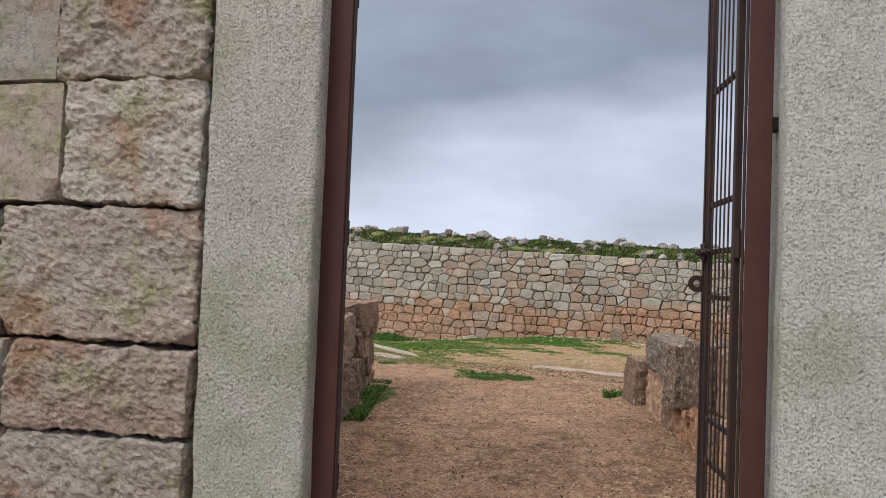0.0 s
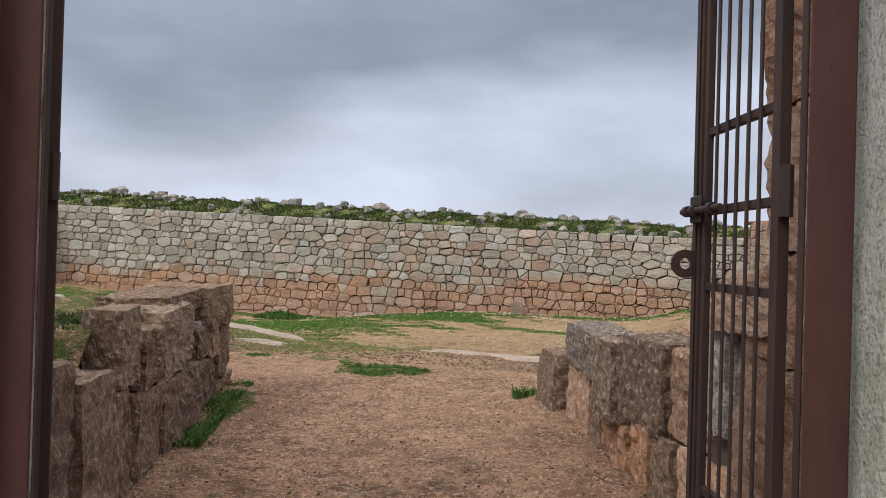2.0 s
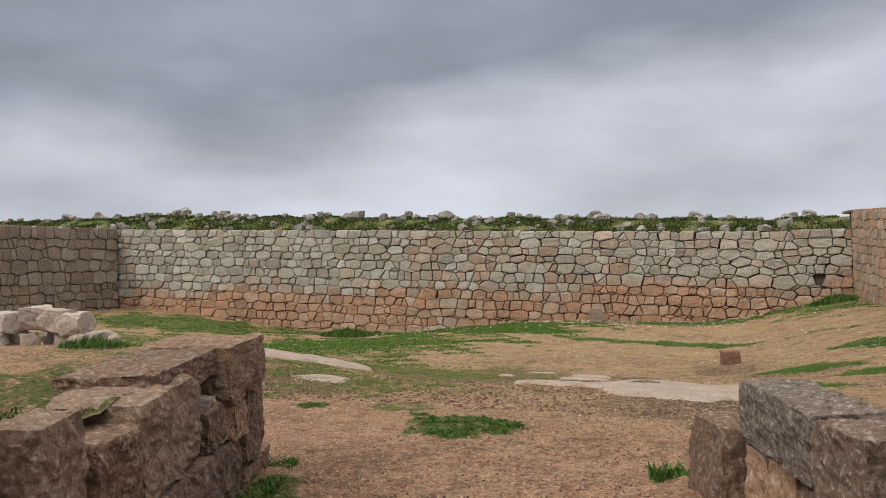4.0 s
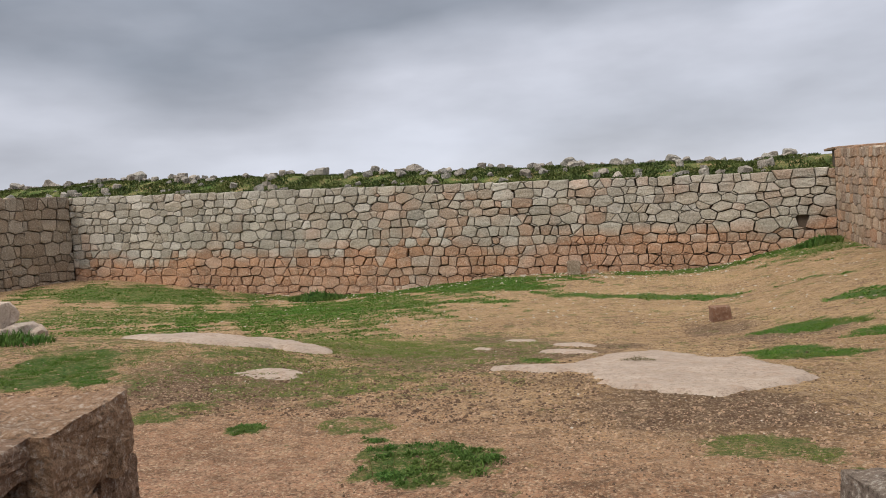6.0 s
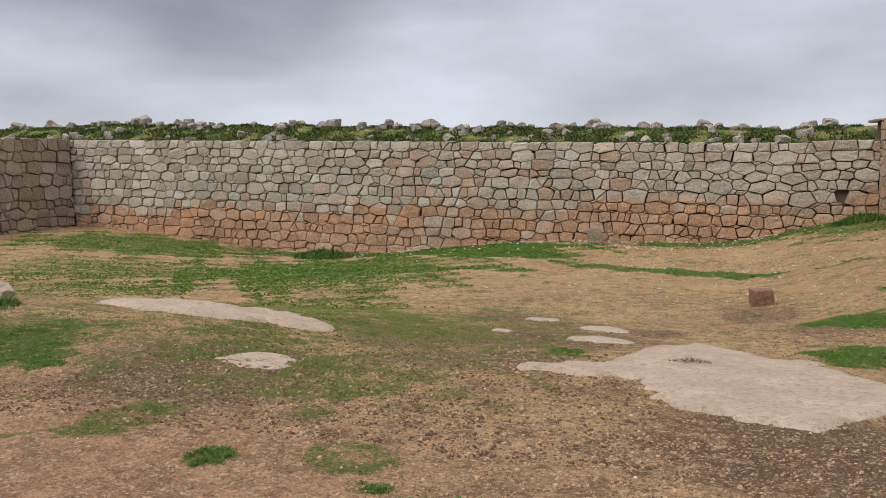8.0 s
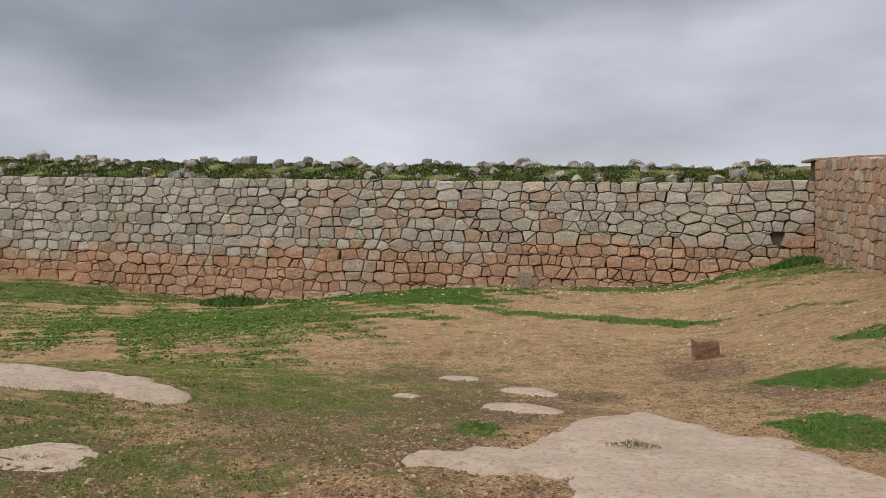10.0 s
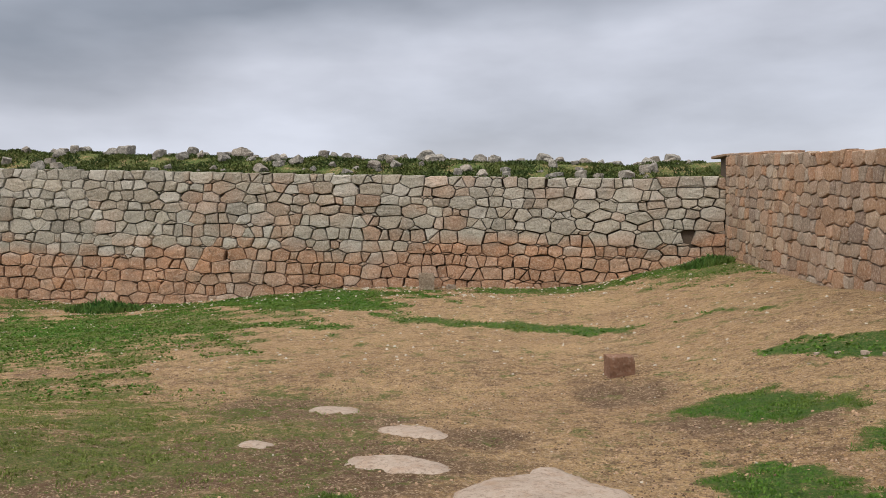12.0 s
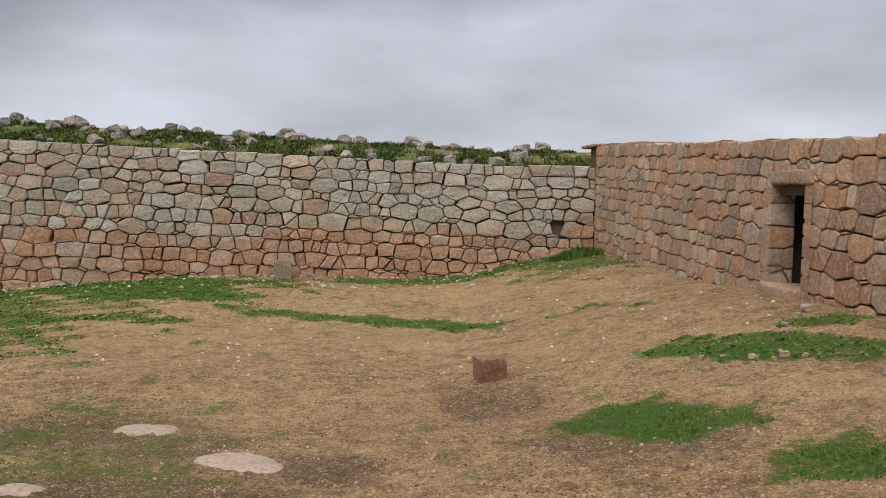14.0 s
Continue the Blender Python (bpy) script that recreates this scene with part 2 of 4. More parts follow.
def iron_material(name, paint, rust):
    m = Nodes(name, 0.62, 0.15)
    c = m.mix(m.rng(m.noise(7, 5, 0.65, stretch=(1, 1, 0.35)), 0.42, 0.68), paint, rust)
    c = m.mix(m.rng(m.noise(55, 4, 0.7), 0.6, 0.75, 0, 0.6), c, (0.03, 0.02, 0.017))
    m.bump((m.noise(60, 4, 0.7), 0.4, 0.002))
    return m.done(c)


STONE_BACK = stone_material("grey_field_stone", (0.56, 0.525, 0.445), (0.41, 0.385, 0.325), (0.51, 0.445, 0.355), low=(0.60, 0.30, 0.155), low_z=(0.62, -0.75), speck=0.9, accents=((0.62, 0.59, 0.53),), wander=0.55, jumps=0.26, warm_side=(-5.0, 7.0))
STONE_RIGHT = stone_material("pink_field_stone", (0.50, 0.335, 0.225), (0.35, 0.255, 0.195), (0.53, 0.315, 0.18), low=(0.48, 0.25, 0.14), low_z=(1.0, -1.4), speck=0.8, accents=((0.58, 0.32, 0.18), (0.56, 0.42, 0.30), (0.45, 0.36, 0.28)))
# brown lowered further so the west wall's shade sits in its colour
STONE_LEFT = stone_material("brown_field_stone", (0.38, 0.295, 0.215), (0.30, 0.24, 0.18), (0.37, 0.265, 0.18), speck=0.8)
STONE_RUBBLE = stone_material("pale_rubble_stone", (0.66, 0.58, 0.52), (0.54, 0.46, 0.40), (0.60, 0.47, 0.38), lichen=0.1, speck=0.7)
STONE_GATE = stone_material("lichened_gate_stone", (0.86, 0.82, 0.74), (0.80, 0.66, 0.55), (0.84, 0.79, 0.70), low=(0.74, 0.50, 0.36), low_z=(1.5, -0.2), lichen=1.0, grain=46, coarse=0.04, moss=(0.52, 0.55, 0.24), blotch=(0.56, 0.28, 0.13), speck=0.8, peck=0.7)
STONE_KERB = stone_material("rough_passage_stone", (0.44, 0.265, 0.17), (0.31, 0.19, 0.125), (0.46, 0.26, 0.15), lichen=0.3, grain=48, coarse=0.04, speck=1.1, moss=(0.12, 0.09, 0.06), peck=0.7, accents=((0.56, 0.34, 0.20),))
STONE_RED = stone_material("orange_passage_stone", (0.60, 0.30, 0.155), (0.53, 0.27, 0.145), (0.52, 0.32, 0.20), lichen=0.1, grain=34, coarse=0.02)
# right-hand slabs: darker than the left ones, with that side's shade in the colour
STONE_GREY_SHADE = stone_material("grey_passage_stone_shade", (0.27, 0.18, 0.13), (0.20, 0.14, 0.105), (0.31, 0.18, 0.115), grain=48, coarse=0.04, speck=1.3, peck=0.7)
STONE_MOSS = stone_material("mossy_passage_stone", (0.38, 0.25, 0.175), (0.29, 0.195, 0.14), (0.40, 0.25, 0.16), lichen=0.85, grain=34, coarse=0.022, moss=(0.13, 0.125, 0.04), blotch=(0.11, 0.11, 0.035))
STONE_BLUE = stone_material("slate_grey_stone", (0.13, 0.15, 0.165), (0.12, 0.135, 0.15), (0.18, 0.165, 0.15), grain=30, coarse=0.014)
STONE_LOOSE = stone_material("loose_grey_stone", (0.36, 0.345, 0.315), (0.25, 0.24, 0.22), (0.33, 0.285, 0.24))


def bedrock_material():
    m = Nodes("pale_bedrock", 0.9)
    col = m.mix(m.rng(m.noise(1.6, 5, 0.6), 0.35, 0.65), (0.40, 0.33, 0.275), (0.32, 0.26, 0.215))
    col = m.mix(m.rng(m.noise(5, 6, 0.75, shift=3.0), 0.5, 0.66, 0, 0.7), col, (0.30, 0.205, 0.145))
    crack = m.rng(m.noise(2.2, 2, 0.5, shift=14.0), 0.497, 0.503, 0, 1)
    line = m.math("MULTIPLY", crack, m.math("SUBTRACT", 1.0, crack))
    col = m.mix(m.math("MULTIPLY", line, 2.2), col, (0.20, 0.14, 0.10))
    col = m.mix(m.rng(m.noise(17, 7, 0.85, shift=8.0), 0.49, 0.42, 0, 0.75), col, (0.20, 0.145, 0.11))
    col = m.mix(m.rng(m.noise(1.1, 6, 0.7, shift=41.0), 0.58, 0.68, 0, 0.6), col, (0.24, 0.17, 0.11))
    m.bump((m.noise(3.0, 6, 0.65), 0.8, 0.09), (m.noise(26, 5, 0.7), 0.4, 0.01))
    return m.done(col)


STONE_PALE = bedrock_material()
STONE_BROWN = stone_material("brown_block_stone", (0.29, 0.15, 0.088), (0.25, 0.13, 0.08), (0.32, 0.165, 0.095), lichen=0.0, speck=0.4)
GRANITE = granite_material("pecked_granite", (0.84, 0.815, 0.735), 0.5)
GRANITE_PALE = granite_material("pale_pecked_granite", (0.95, 0.96, 0.88), 0.5)
MORTAR = plain_material("packed_earth_joint", (0.13, 0.097, 0.072), 0.98, 0.5)
JOINT = plain_material("earth_joint", (0.13, 0.10, 0.075), 0.98, 0.5)
EARTH = ground_material()
CHIP = plain_material("pale_chip", (0.66, 0.60, 0.51), 0.9, 0.3, by="island")
PEBBLE = plain_material("pebble", (0.50, 0.34, 0.225), 0.95, 0.4, by="island")
GRASS = grass_material("short_grass", (0.04, 0.125, 0.013), (0.105, 0.195, 0.03))
WEED = grass_material("dark_weed", (0.025, 0.085, 0.017), (0.085, 0.175, 0.035))
THIN = grass_material("thin_grass", (0.10, 0.145, 0.028), (0.21, 0.245, 0.07))
DRY = grass_material("dry_weed", (0.08, 0.075, 0.03), (0.14, 0.11, 0.05))
HEATH = grass_material("bank_herb", (0.026, 0.052, 0.012), (0.062, 0.085, 0.026))
RED_IRON = iron_material("red_oxide_steel", (0.062, 0.026, 0.023), (0.08, 0.036, 0.029))
DARK_IRON = iron_material("dark_rusty_steel", (0.036, 0.025, 0.023), (0.06, 0.035, 0.028))


# ---- mesh helpers ----
def mesh_object(name, verts, faces, material, parent=None, smooth=False):
    me = bpy.data.meshes.new(name)
    me.from_pydata(verts, [], faces)
    me.materials.append(material)
    if smooth:
        me.polygons.foreach_set("use_smooth", [True] * len(me.polygons))
    me.update()
    ob = new(name, me)
    if parent:
        ob.parent = parent
    return ob


def part(name, bm, material, parent, label="", smooth=False):
    me = bpy.data.meshes.new(name)
    bmesh.ops.recalc_face_normals(bm, faces=bm.faces)
    bm.to_mesh(me)
    bm.free()
    me.materials.append(material)
    if smooth:
        me.polygons.foreach_set("use_smooth", [True] * len(me.polygons))
    ob = new(name, me)
    ob.parent = parent
    if label:
        ob["label"] = label
    return ob


def rock_mesh(name, sx, sy, sz, seed, material, n=5, rounding=0.06, rough=0.05, fine=0.02, taper=0.0, lean=0.0, chip=0.9, peck=0.0):
    """A rough stone block sitting on z = 0: a rounded box, its faces broken by noise at two scales."""
    h = Vector((sx / 2, sy / 2, sz / 2))
    rr = rounding * min(sx, sy, sz)
    bm = bmesh.new()
    bmesh.ops.create_cube(bm, size=2)
    bmesh.ops.subdivide_edges(bm, edges=bm.edges, cuts=n, use_grid_fill=True)
    off = Vector((seed * 3.17, seed * 1.31, seed * 7.7))
    pick = random.Random(int(seed * 1000) + 17)
    cuts = []
    for _ in range(9):
        d = Vector((pick.choice((-1, 1)) * pick.uniform(0.2, 1), pick.choice((-1, 1)) * pick.uniform(0.2, 1), pick.choice((-1, 1)) * pick.uniform(0.2, 1)))
        d = Vector((d.x / h.x, d.y / h.y, d.z / h.z)).normalized()
        cuts.append((d, (abs(d.x) * h.x + abs(d.y) * h.y + abs(d.z) * h.z) * pick.uniform(chip - 0.1, chip + 0.06)))
    size = (sx * sy * sz) ** (1 / 3)
    for v in bm.verts:
        q = Vector((v.co.x * h.x, v.co.y * h.y, v.co.z * h.z))
        inner = Vector((max(-h.x + rr, min(h.x - rr, q.x)), max(-h.y + rr, min(h.y - rr, q.y)), max(-h.z + rr, min(h.z - rr, q.z))))
        d = q - inner
        out = d.normalized() if d.length > 1e-6 else q.normalized()
        q = inner + out * rr if d.length > 1e-6 else q
        for d, limit in cuts:
            over = q.dot(d) - limit
            if over > 0:
                q = q - d * over
        k = (noise.noise(q * (9.0 / size) + off) + 0.6 * noise.noise(q * (21.0 / size) + off)) * fine * 0.8 + noise.noise(q * (1.6 / size) + off) * rough * 1.6 + noise.noise(q * (5.0 / size) + off) * fine * 1.6
        w = noise.noise_vector(q * (1.1 / size) - off) * rough * 0.9
        q = q + out * k * size + Vector(w) * size
        if peck:
            q = q + out * peck * (noise.noise(q * 24 + off) + 0.9 * noise.noise(q * 50 + off) + 0.5 * noise.noise(q * 9 + off))
        f = 1 - taper * (q.z / sz)
        v.co = Vector((q.x * f + lean * q.z, q.y * f, q.z + sz / 2))
    me = bpy.data.meshes.new(name)
    bm.to_mesh(me)
    bm.free()
    me.materials.append(material)
    me.polygons.foreach_set("use_smooth", [n < 9 or 16 < n < 50] * len(me.polygons))
    return me


def box_bm(bm, lo, hi):
    c = [(a + b) / 2 for a, b in zip(lo, hi)]
    s = [b - a for a, b in zip(lo, hi)]
    bmesh.ops.create_cube(bm, size=1, matrix=Matrix.Translation(c) @ Matrix.Diagonal((*s, 1)))


def rod_bm(bm, a, b, r, seg=8):
    a, b = Vector(a), Vector(b)
    m = Matrix.Translation((a + b) / 2) @ (b - a).to_track_quat("Z", "Y").to_matrix().to_4x4()
    bmesh.ops.create_cone(bm, cap_ends=True, segments=seg, radius1=r, radius2=r, depth=(b - a).length, matrix=m)


def smooth_step(a, b, x):
    t = np.clip((x - a) / (b - a), 0, 1)
    return t * t * (3 - 2 * t)


def ground_height(x, y):
    """The court: level in the gate passage, then a shallow basin that climbs to the doorway side and to both far corners."""
    x, y = np.asarray(x, float), np.asarray(y, float)
    z = np.interp(y, [-8, 0, 5, 7.5, 10, 12, 14, 20, 28, 37], [-0.25, -0.15, 0, -0.05, -0.25, -0.42, -0.7, -1.35, -1.5, -1.4])
    z = z + (1.15 - 0.12 * smooth_step(25, 30, y) + 0.06 * smooth_step(31, 37, y)) * smooth_step(0, 6.5, x) * smooth_step(11, 21.5, y)
    z = z + 0.08 * smooth_step(-1.0, 0.6, x) * smooth_step(0.5, 3, y) * (1 - smooth_step(6, 8.5, y))
    z = z - 0.65 * smooth_step(-6, -16, x) * smooth_step(22, 36, y) + 1.2 * smooth_step(-17, -31, x) * smooth_step(18, 36, y)
    z = z + 0.45 * smooth_step(-4, -9, x) * (smooth_step(8, 13, y) - smooth_step(14, 20, y))
    return z


def gz(x, y):
    return float(ground_height(x, y))


# turf: centre x, y, half sizes, turn in degrees, density
TURF_NEAR = [(-1.7, 7.3, 0.62, 0.55, 10, 0.78), (-3.66, 7.95, 0.24, 0.3, 11, 1.0), (-4.9, 8.9, 0.5, 0.9, 11, 0.75), (-8.2, 10.4, 1.0, 1.6, 11, 0.9),
             (-2.75, 8.3, 0.4, 0.32, 11, 0.7), (0.63, 7.7, 0.5, 0.5, 12, 0.7), (-2.15, 4.5, 0.22, 0.9, 18, 0.8), (0.3, 5.6, 0.15, 0.15, 0, 0.8)]
TURF_MID = [(-6.1, 12.1, 0.9, 2.2, 35, 0.66), (-6.5, 16.0, 1.7, 3.6, 40, 0.62), (-3.9, 10.9, 1.1, 1.5, 12, 0.62), (2.1, 18.4, 1.1, 0.95, -40, 1.0),
            (1.5, 14.5, 0.85, 1.1, -3, 1.0), (-2.2, 14.1, 0.42, 0.7, 6, 0.95), (-5.2, 17.4, 2.0, 2.6, 18, 0.62), (3.1, 16.3, 0.8, 0.6, -15, 0.9),
            (-0.64, 13.1, 0.22, 0.25, 6, 0.8), (-9.0, 18.5, 3.0, 4.0, 20, 0.64)]
TURF_FAR = [(-7.6, 32.6, 3.6, 1.4, -12, 1.0), (-13.5, 29.0, 6.5, 6.5, -15, 0.78), (-8.5, 28.5, 3.5, 0.7, -8, 0.8), (-9.3, 35.2, 5.6, 2.2, -10, 1.0), (-24.5, 33.5, 6.5, 3.5, 20, 0.85), (-1.2, 28.3, 4.9, 0.62, -23, 1.0),
            (1.0, 35.9, 6.0, 1.1, 3, 0.9), (4.5, 34.5, 1.8, 3.4, 12, 0.75), (4.4, 20.6, 1.9, 0.75, -38, 1.0), (5.6, 21.4, 0.9, 0.6, -27, 0.9),
            (-16.0, 36.0, 6.0, 1.2, 0, 0.8), (-20.0, 27.0, 7.0, 5.0, 10, 0.6), (-17.0, 21.5, 5.0, 2.5, 15, 0.55), (-11.0, 25.0, 4.5, 4.0, 0, 0.6)]
TURF = TURF_NEAR + TURF_MID + TURF_FAR


def turf_density(x, y):
    """Ragged patches: the rim of each is broken by a few crossing waves."""
    d = np.zeros_like(x, dtype=float)
    wave = 0.2 * np.sin(2.1 * x + 1.3 * y) + 0.17 * np.sin(3.7 * y - 2.2 * x + 1) + 0.13 * np.sin(6.3 * x + 4.7 * y + 2) + 0.1 * np.sin(9.1 * x - 11.3 * y)
    for cx, cy, rx, ry, turn, k in TURF:
        c, s = math.cos(radians(turn)), math.sin(radians(turn))
        u, v = ((x - cx) * c + (y - cy) * s) / rx, (-(x - cx) * s + (y - cy) * c) / ry
        r = np.sqrt(u * u + v * v) * (1 + wave)
        d = np.maximum(d, k * (1 - smooth_step(0.55, 1.2, r)))
    thin = 0.46 * smooth_step(8, 10.5, y) * (1 - smooth_step(18, 26, y)) * (1 - smooth_step(-3.2, -0.2, x)) * smooth_step(-14, -9, x)
    return np.maximum(np.maximum(d, thin), 0.27 * smooth_step(9, 14, y))


# trodden damp hollows: centre x, y, radius
DAMP = [(-2.6, 15.6, 2.2), (-4.0, 19.0, 1.8), (1.9, 18.0, 1.6), (-5.5, 10.5, 2.0), (0.3, 9.3, 1.6), (0.7, 20.5, 1.2), (-4.4, 15.2, 2.4), (-3.2, 13.0, 1.9), (-2.9, 18.3, 1.1), (-1.2, 17.2, 0.9)]


def damp_density(x, y):
    d = np.zeros_like(x, dtype=float)
    for cx, cy, r in DAMP:
        d = np.maximum(d, 1 - smooth_step(0.2, 1.0, np.hypot(x - cx, y - cy) / r))
    return d


# ---- ground ----
def build_ground():
    near_x = np.concatenate([np.arange(-12, -7, 0.12), np.arange(-7, 4, 0.05), np.arange(4, 9.01, 0.12)])
    xs = np.concatenate([[-700, -300, -120, -70], np.arange(-48, -12, 0.6), near_x, np.arange(9.6, 30, 1.2), [45, 90, 250, 700]])
    ys = np.concatenate([[-600, -200, -60, -25, -12], np.arange(-8, 0, 0.3), np.arange(0, 5, 0.1), np.arange(5, 17, 0.05), np.arange(17, 24, 0.1), np.arange(24, 44, 0.35), [48, 60, 90, 200, 400, 900]])
    gx, gy = np.meshgrid(xs, ys)
    z = ground_height(gx, gy)
    bump = np.array([noise.noise(Vector((a * 0.55, b * 0.55, 0))) * 0.05 + noise.noise(Vector((a * 2.1, b * 2.1, 3))) * 0.022 + noise.noise(Vector((a * 6, b * 6, 7))) * 0.016 + max(0.0, noise.noise(Vector((a * 9.5, b * 9.5, 9)))) * 0.03
                     for a, b in zip(gx.ravel(), gy.ravel())]).reshape(gx.shape)
    z = z + bump
    nx, ny = len(xs), len(ys)
    verts = np.stack([gx.ravel(), gy.ravel(), z.ravel()], 1).tolist()
    idx = np.arange(nx * ny).reshape(ny, nx)
    faces = np.stack([idx[:-1, :-1].ravel(), idx[:-1, 1:].ravel(), idx[1:, 1:].ravel(), idx[1:, :-1].ravel()], 1).tolist()
    ob = mesh_object("ground", verts, faces, EARTH, smooth=True)
    for name, values in (("grass", turf_density(gx.ravel(), gy.ravel())), ("rosy", 1 - smooth_step(5.0, 11.0, gy.ravel() + 0.3 * gx.ravel())), ("damp", damp_density(gx.ravel(), gy.ravel()))):
        a = ob.data.attributes.new(name, "FLOAT", "POINT")
        a.data.foreach_set("value", values.astype(np.float32))
    tagged(ob, "sandy pink earth with scattered turf and grit", "ground", kind="structure")


build_ground()


# ---- masonry ----
def clip_half(poly, nx, nz, limit):
    """The part of a convex polygon with n . p <= limit."""
    out = []
    for i, p in enumerate(poly):
        q = poly[(i + 1) % len(poly)]
        dp, dq = nx * p[0] + nz * p[1] - limit, nx * q[0] + nz * q[1] - limit
        if dp <= 0:
            out.append(p)
        if (dp < 0 < dq) or (dq < 0 < dp):
            f = dp / (dp - dq)
            out.append((p[0] + (q[0] - p[0]) * f, p[1] + (q[1] - p[1]) * f))
    return out


def rubble_cells(s0, s1, base, top, course, width, rnd, seed, chinks):
    """Polygons of a rubble face: seeds in wavering courses, some of them chinking stones, each owning the ground nearest to it."""
    seeds, depth, row = [], 0.0, 0
    full = max(top(s) - base(s) for s in np.linspace(s0, s1, 40))
    while depth < full + course:
        h = course * rnd.uniform(0.72, 1.28)
        s = s0 - width * rnd.random()
        while s < s1 + width:
            w = width * rnd.choice((0.45, 0.6, 0.8, 0.95, 1.1, 1.3, 1.7)) * rnd.uniform(0.9, 1.1)
            wob = 0.22 * course * noise.noise(Vector((s * 0.6 / width, row * 2.7, seed)))
            c = s + w / 2
            z = top(c) - depth - h / 2 + wob + rnd.uniform(-0.11, 0.11) * course
            seeds.append((c, z, 0.2 * w * w + 0.25 * h * h + rnd.uniform(-0.05, 0.05) * width * width))
            if rnd.random() < chinks:
                seeds.append((s + rnd.uniform(-0.1, 0.1) * w, z + rnd.choice((-0.5, 0.5)) * h + rnd.uniform(-0.1, 0.1) * h, -0.05 * width * width))
            s += w
        depth += h
        row += 1
    k2 = 1.9 * (width / course) ** 2
    reach = 2.1 * max(width, course)
    buckets = {}
    for q in seeds:
        buckets.setdefault((int(q[0] // reach), int(q[1] // reach)), []).append(q)
    cells = []
    for c, z, wt in seeds:
        t, b = top(c) + 0.07 * noise.noise(Vector((c * 1.7, seed, 2))), base(c)
        if z < b - 0.1 or z > t + 0.2:
            continue
        poly = [(c - reach, max(b, z - reach)), (c + reach, max(b, z - reach)), (c + reach, min(t, z + reach)), (c - reach, min(t, z + reach))]
        poly = clip_half(clip_half(poly, 1, 0, s1), -1, 0, -s0)
        near = [q for i in (-1, 0, 1) for j in (-1, 0, 1) for q in buckets.get((int(c // reach) + i, int(z // reach) + j), ())]
        gap = rnd.choice((0.005, 0.008, 0.012, 0.02)) * course / 0.49
        for qc, qz, qw in near:
            dx, dz = qc - c, qz - z
            if (dx == 0 and dz == 0) or len(poly) < 3:
                continue
            nx, nz = 2 * dx, 2 * k2 * dz
            ln = math.hypot(nx, nz)
            lim = wt - qw + qc * qc - c * c + k2 * (qz * qz - z * z)
            poly = clip_half(poly, nx / ln, nz / ln, lim / ln - gap)
        if len(poly) < 3:
            continue
        # broken corners
        for _ in range(rnd.choice((0, 0, 1, 1, 2))):
            a = rnd.uniform(0, 6.283)
            ext = max(math.cos(a) * p[0] + math.sin(a) * p[1] for p in poly)
            mid = sum(math.cos(a) * p[0] + math.sin(a) * p[1] for p in poly) / len(poly)
            poly = clip_half(poly, math.cos(a), math.sin(a), ext - (ext - mid) * rnd.uniform(0.04, 0.2))
        clean = []
        for p in poly:
            if not clean or math.hypot(p[0] - clean[-1][0], p[1] - clean[-1][1]) > 0.025:
                clean.append(p)
        if len(clean) >= 3 and math.hypot(clean[0][0] - clean[-1][0], clean[0][1] - clean[-1][1]) <= 0.025:
            clean.pop()
        if len(clean) >= 3:
            cells.append(clean)
    return cells


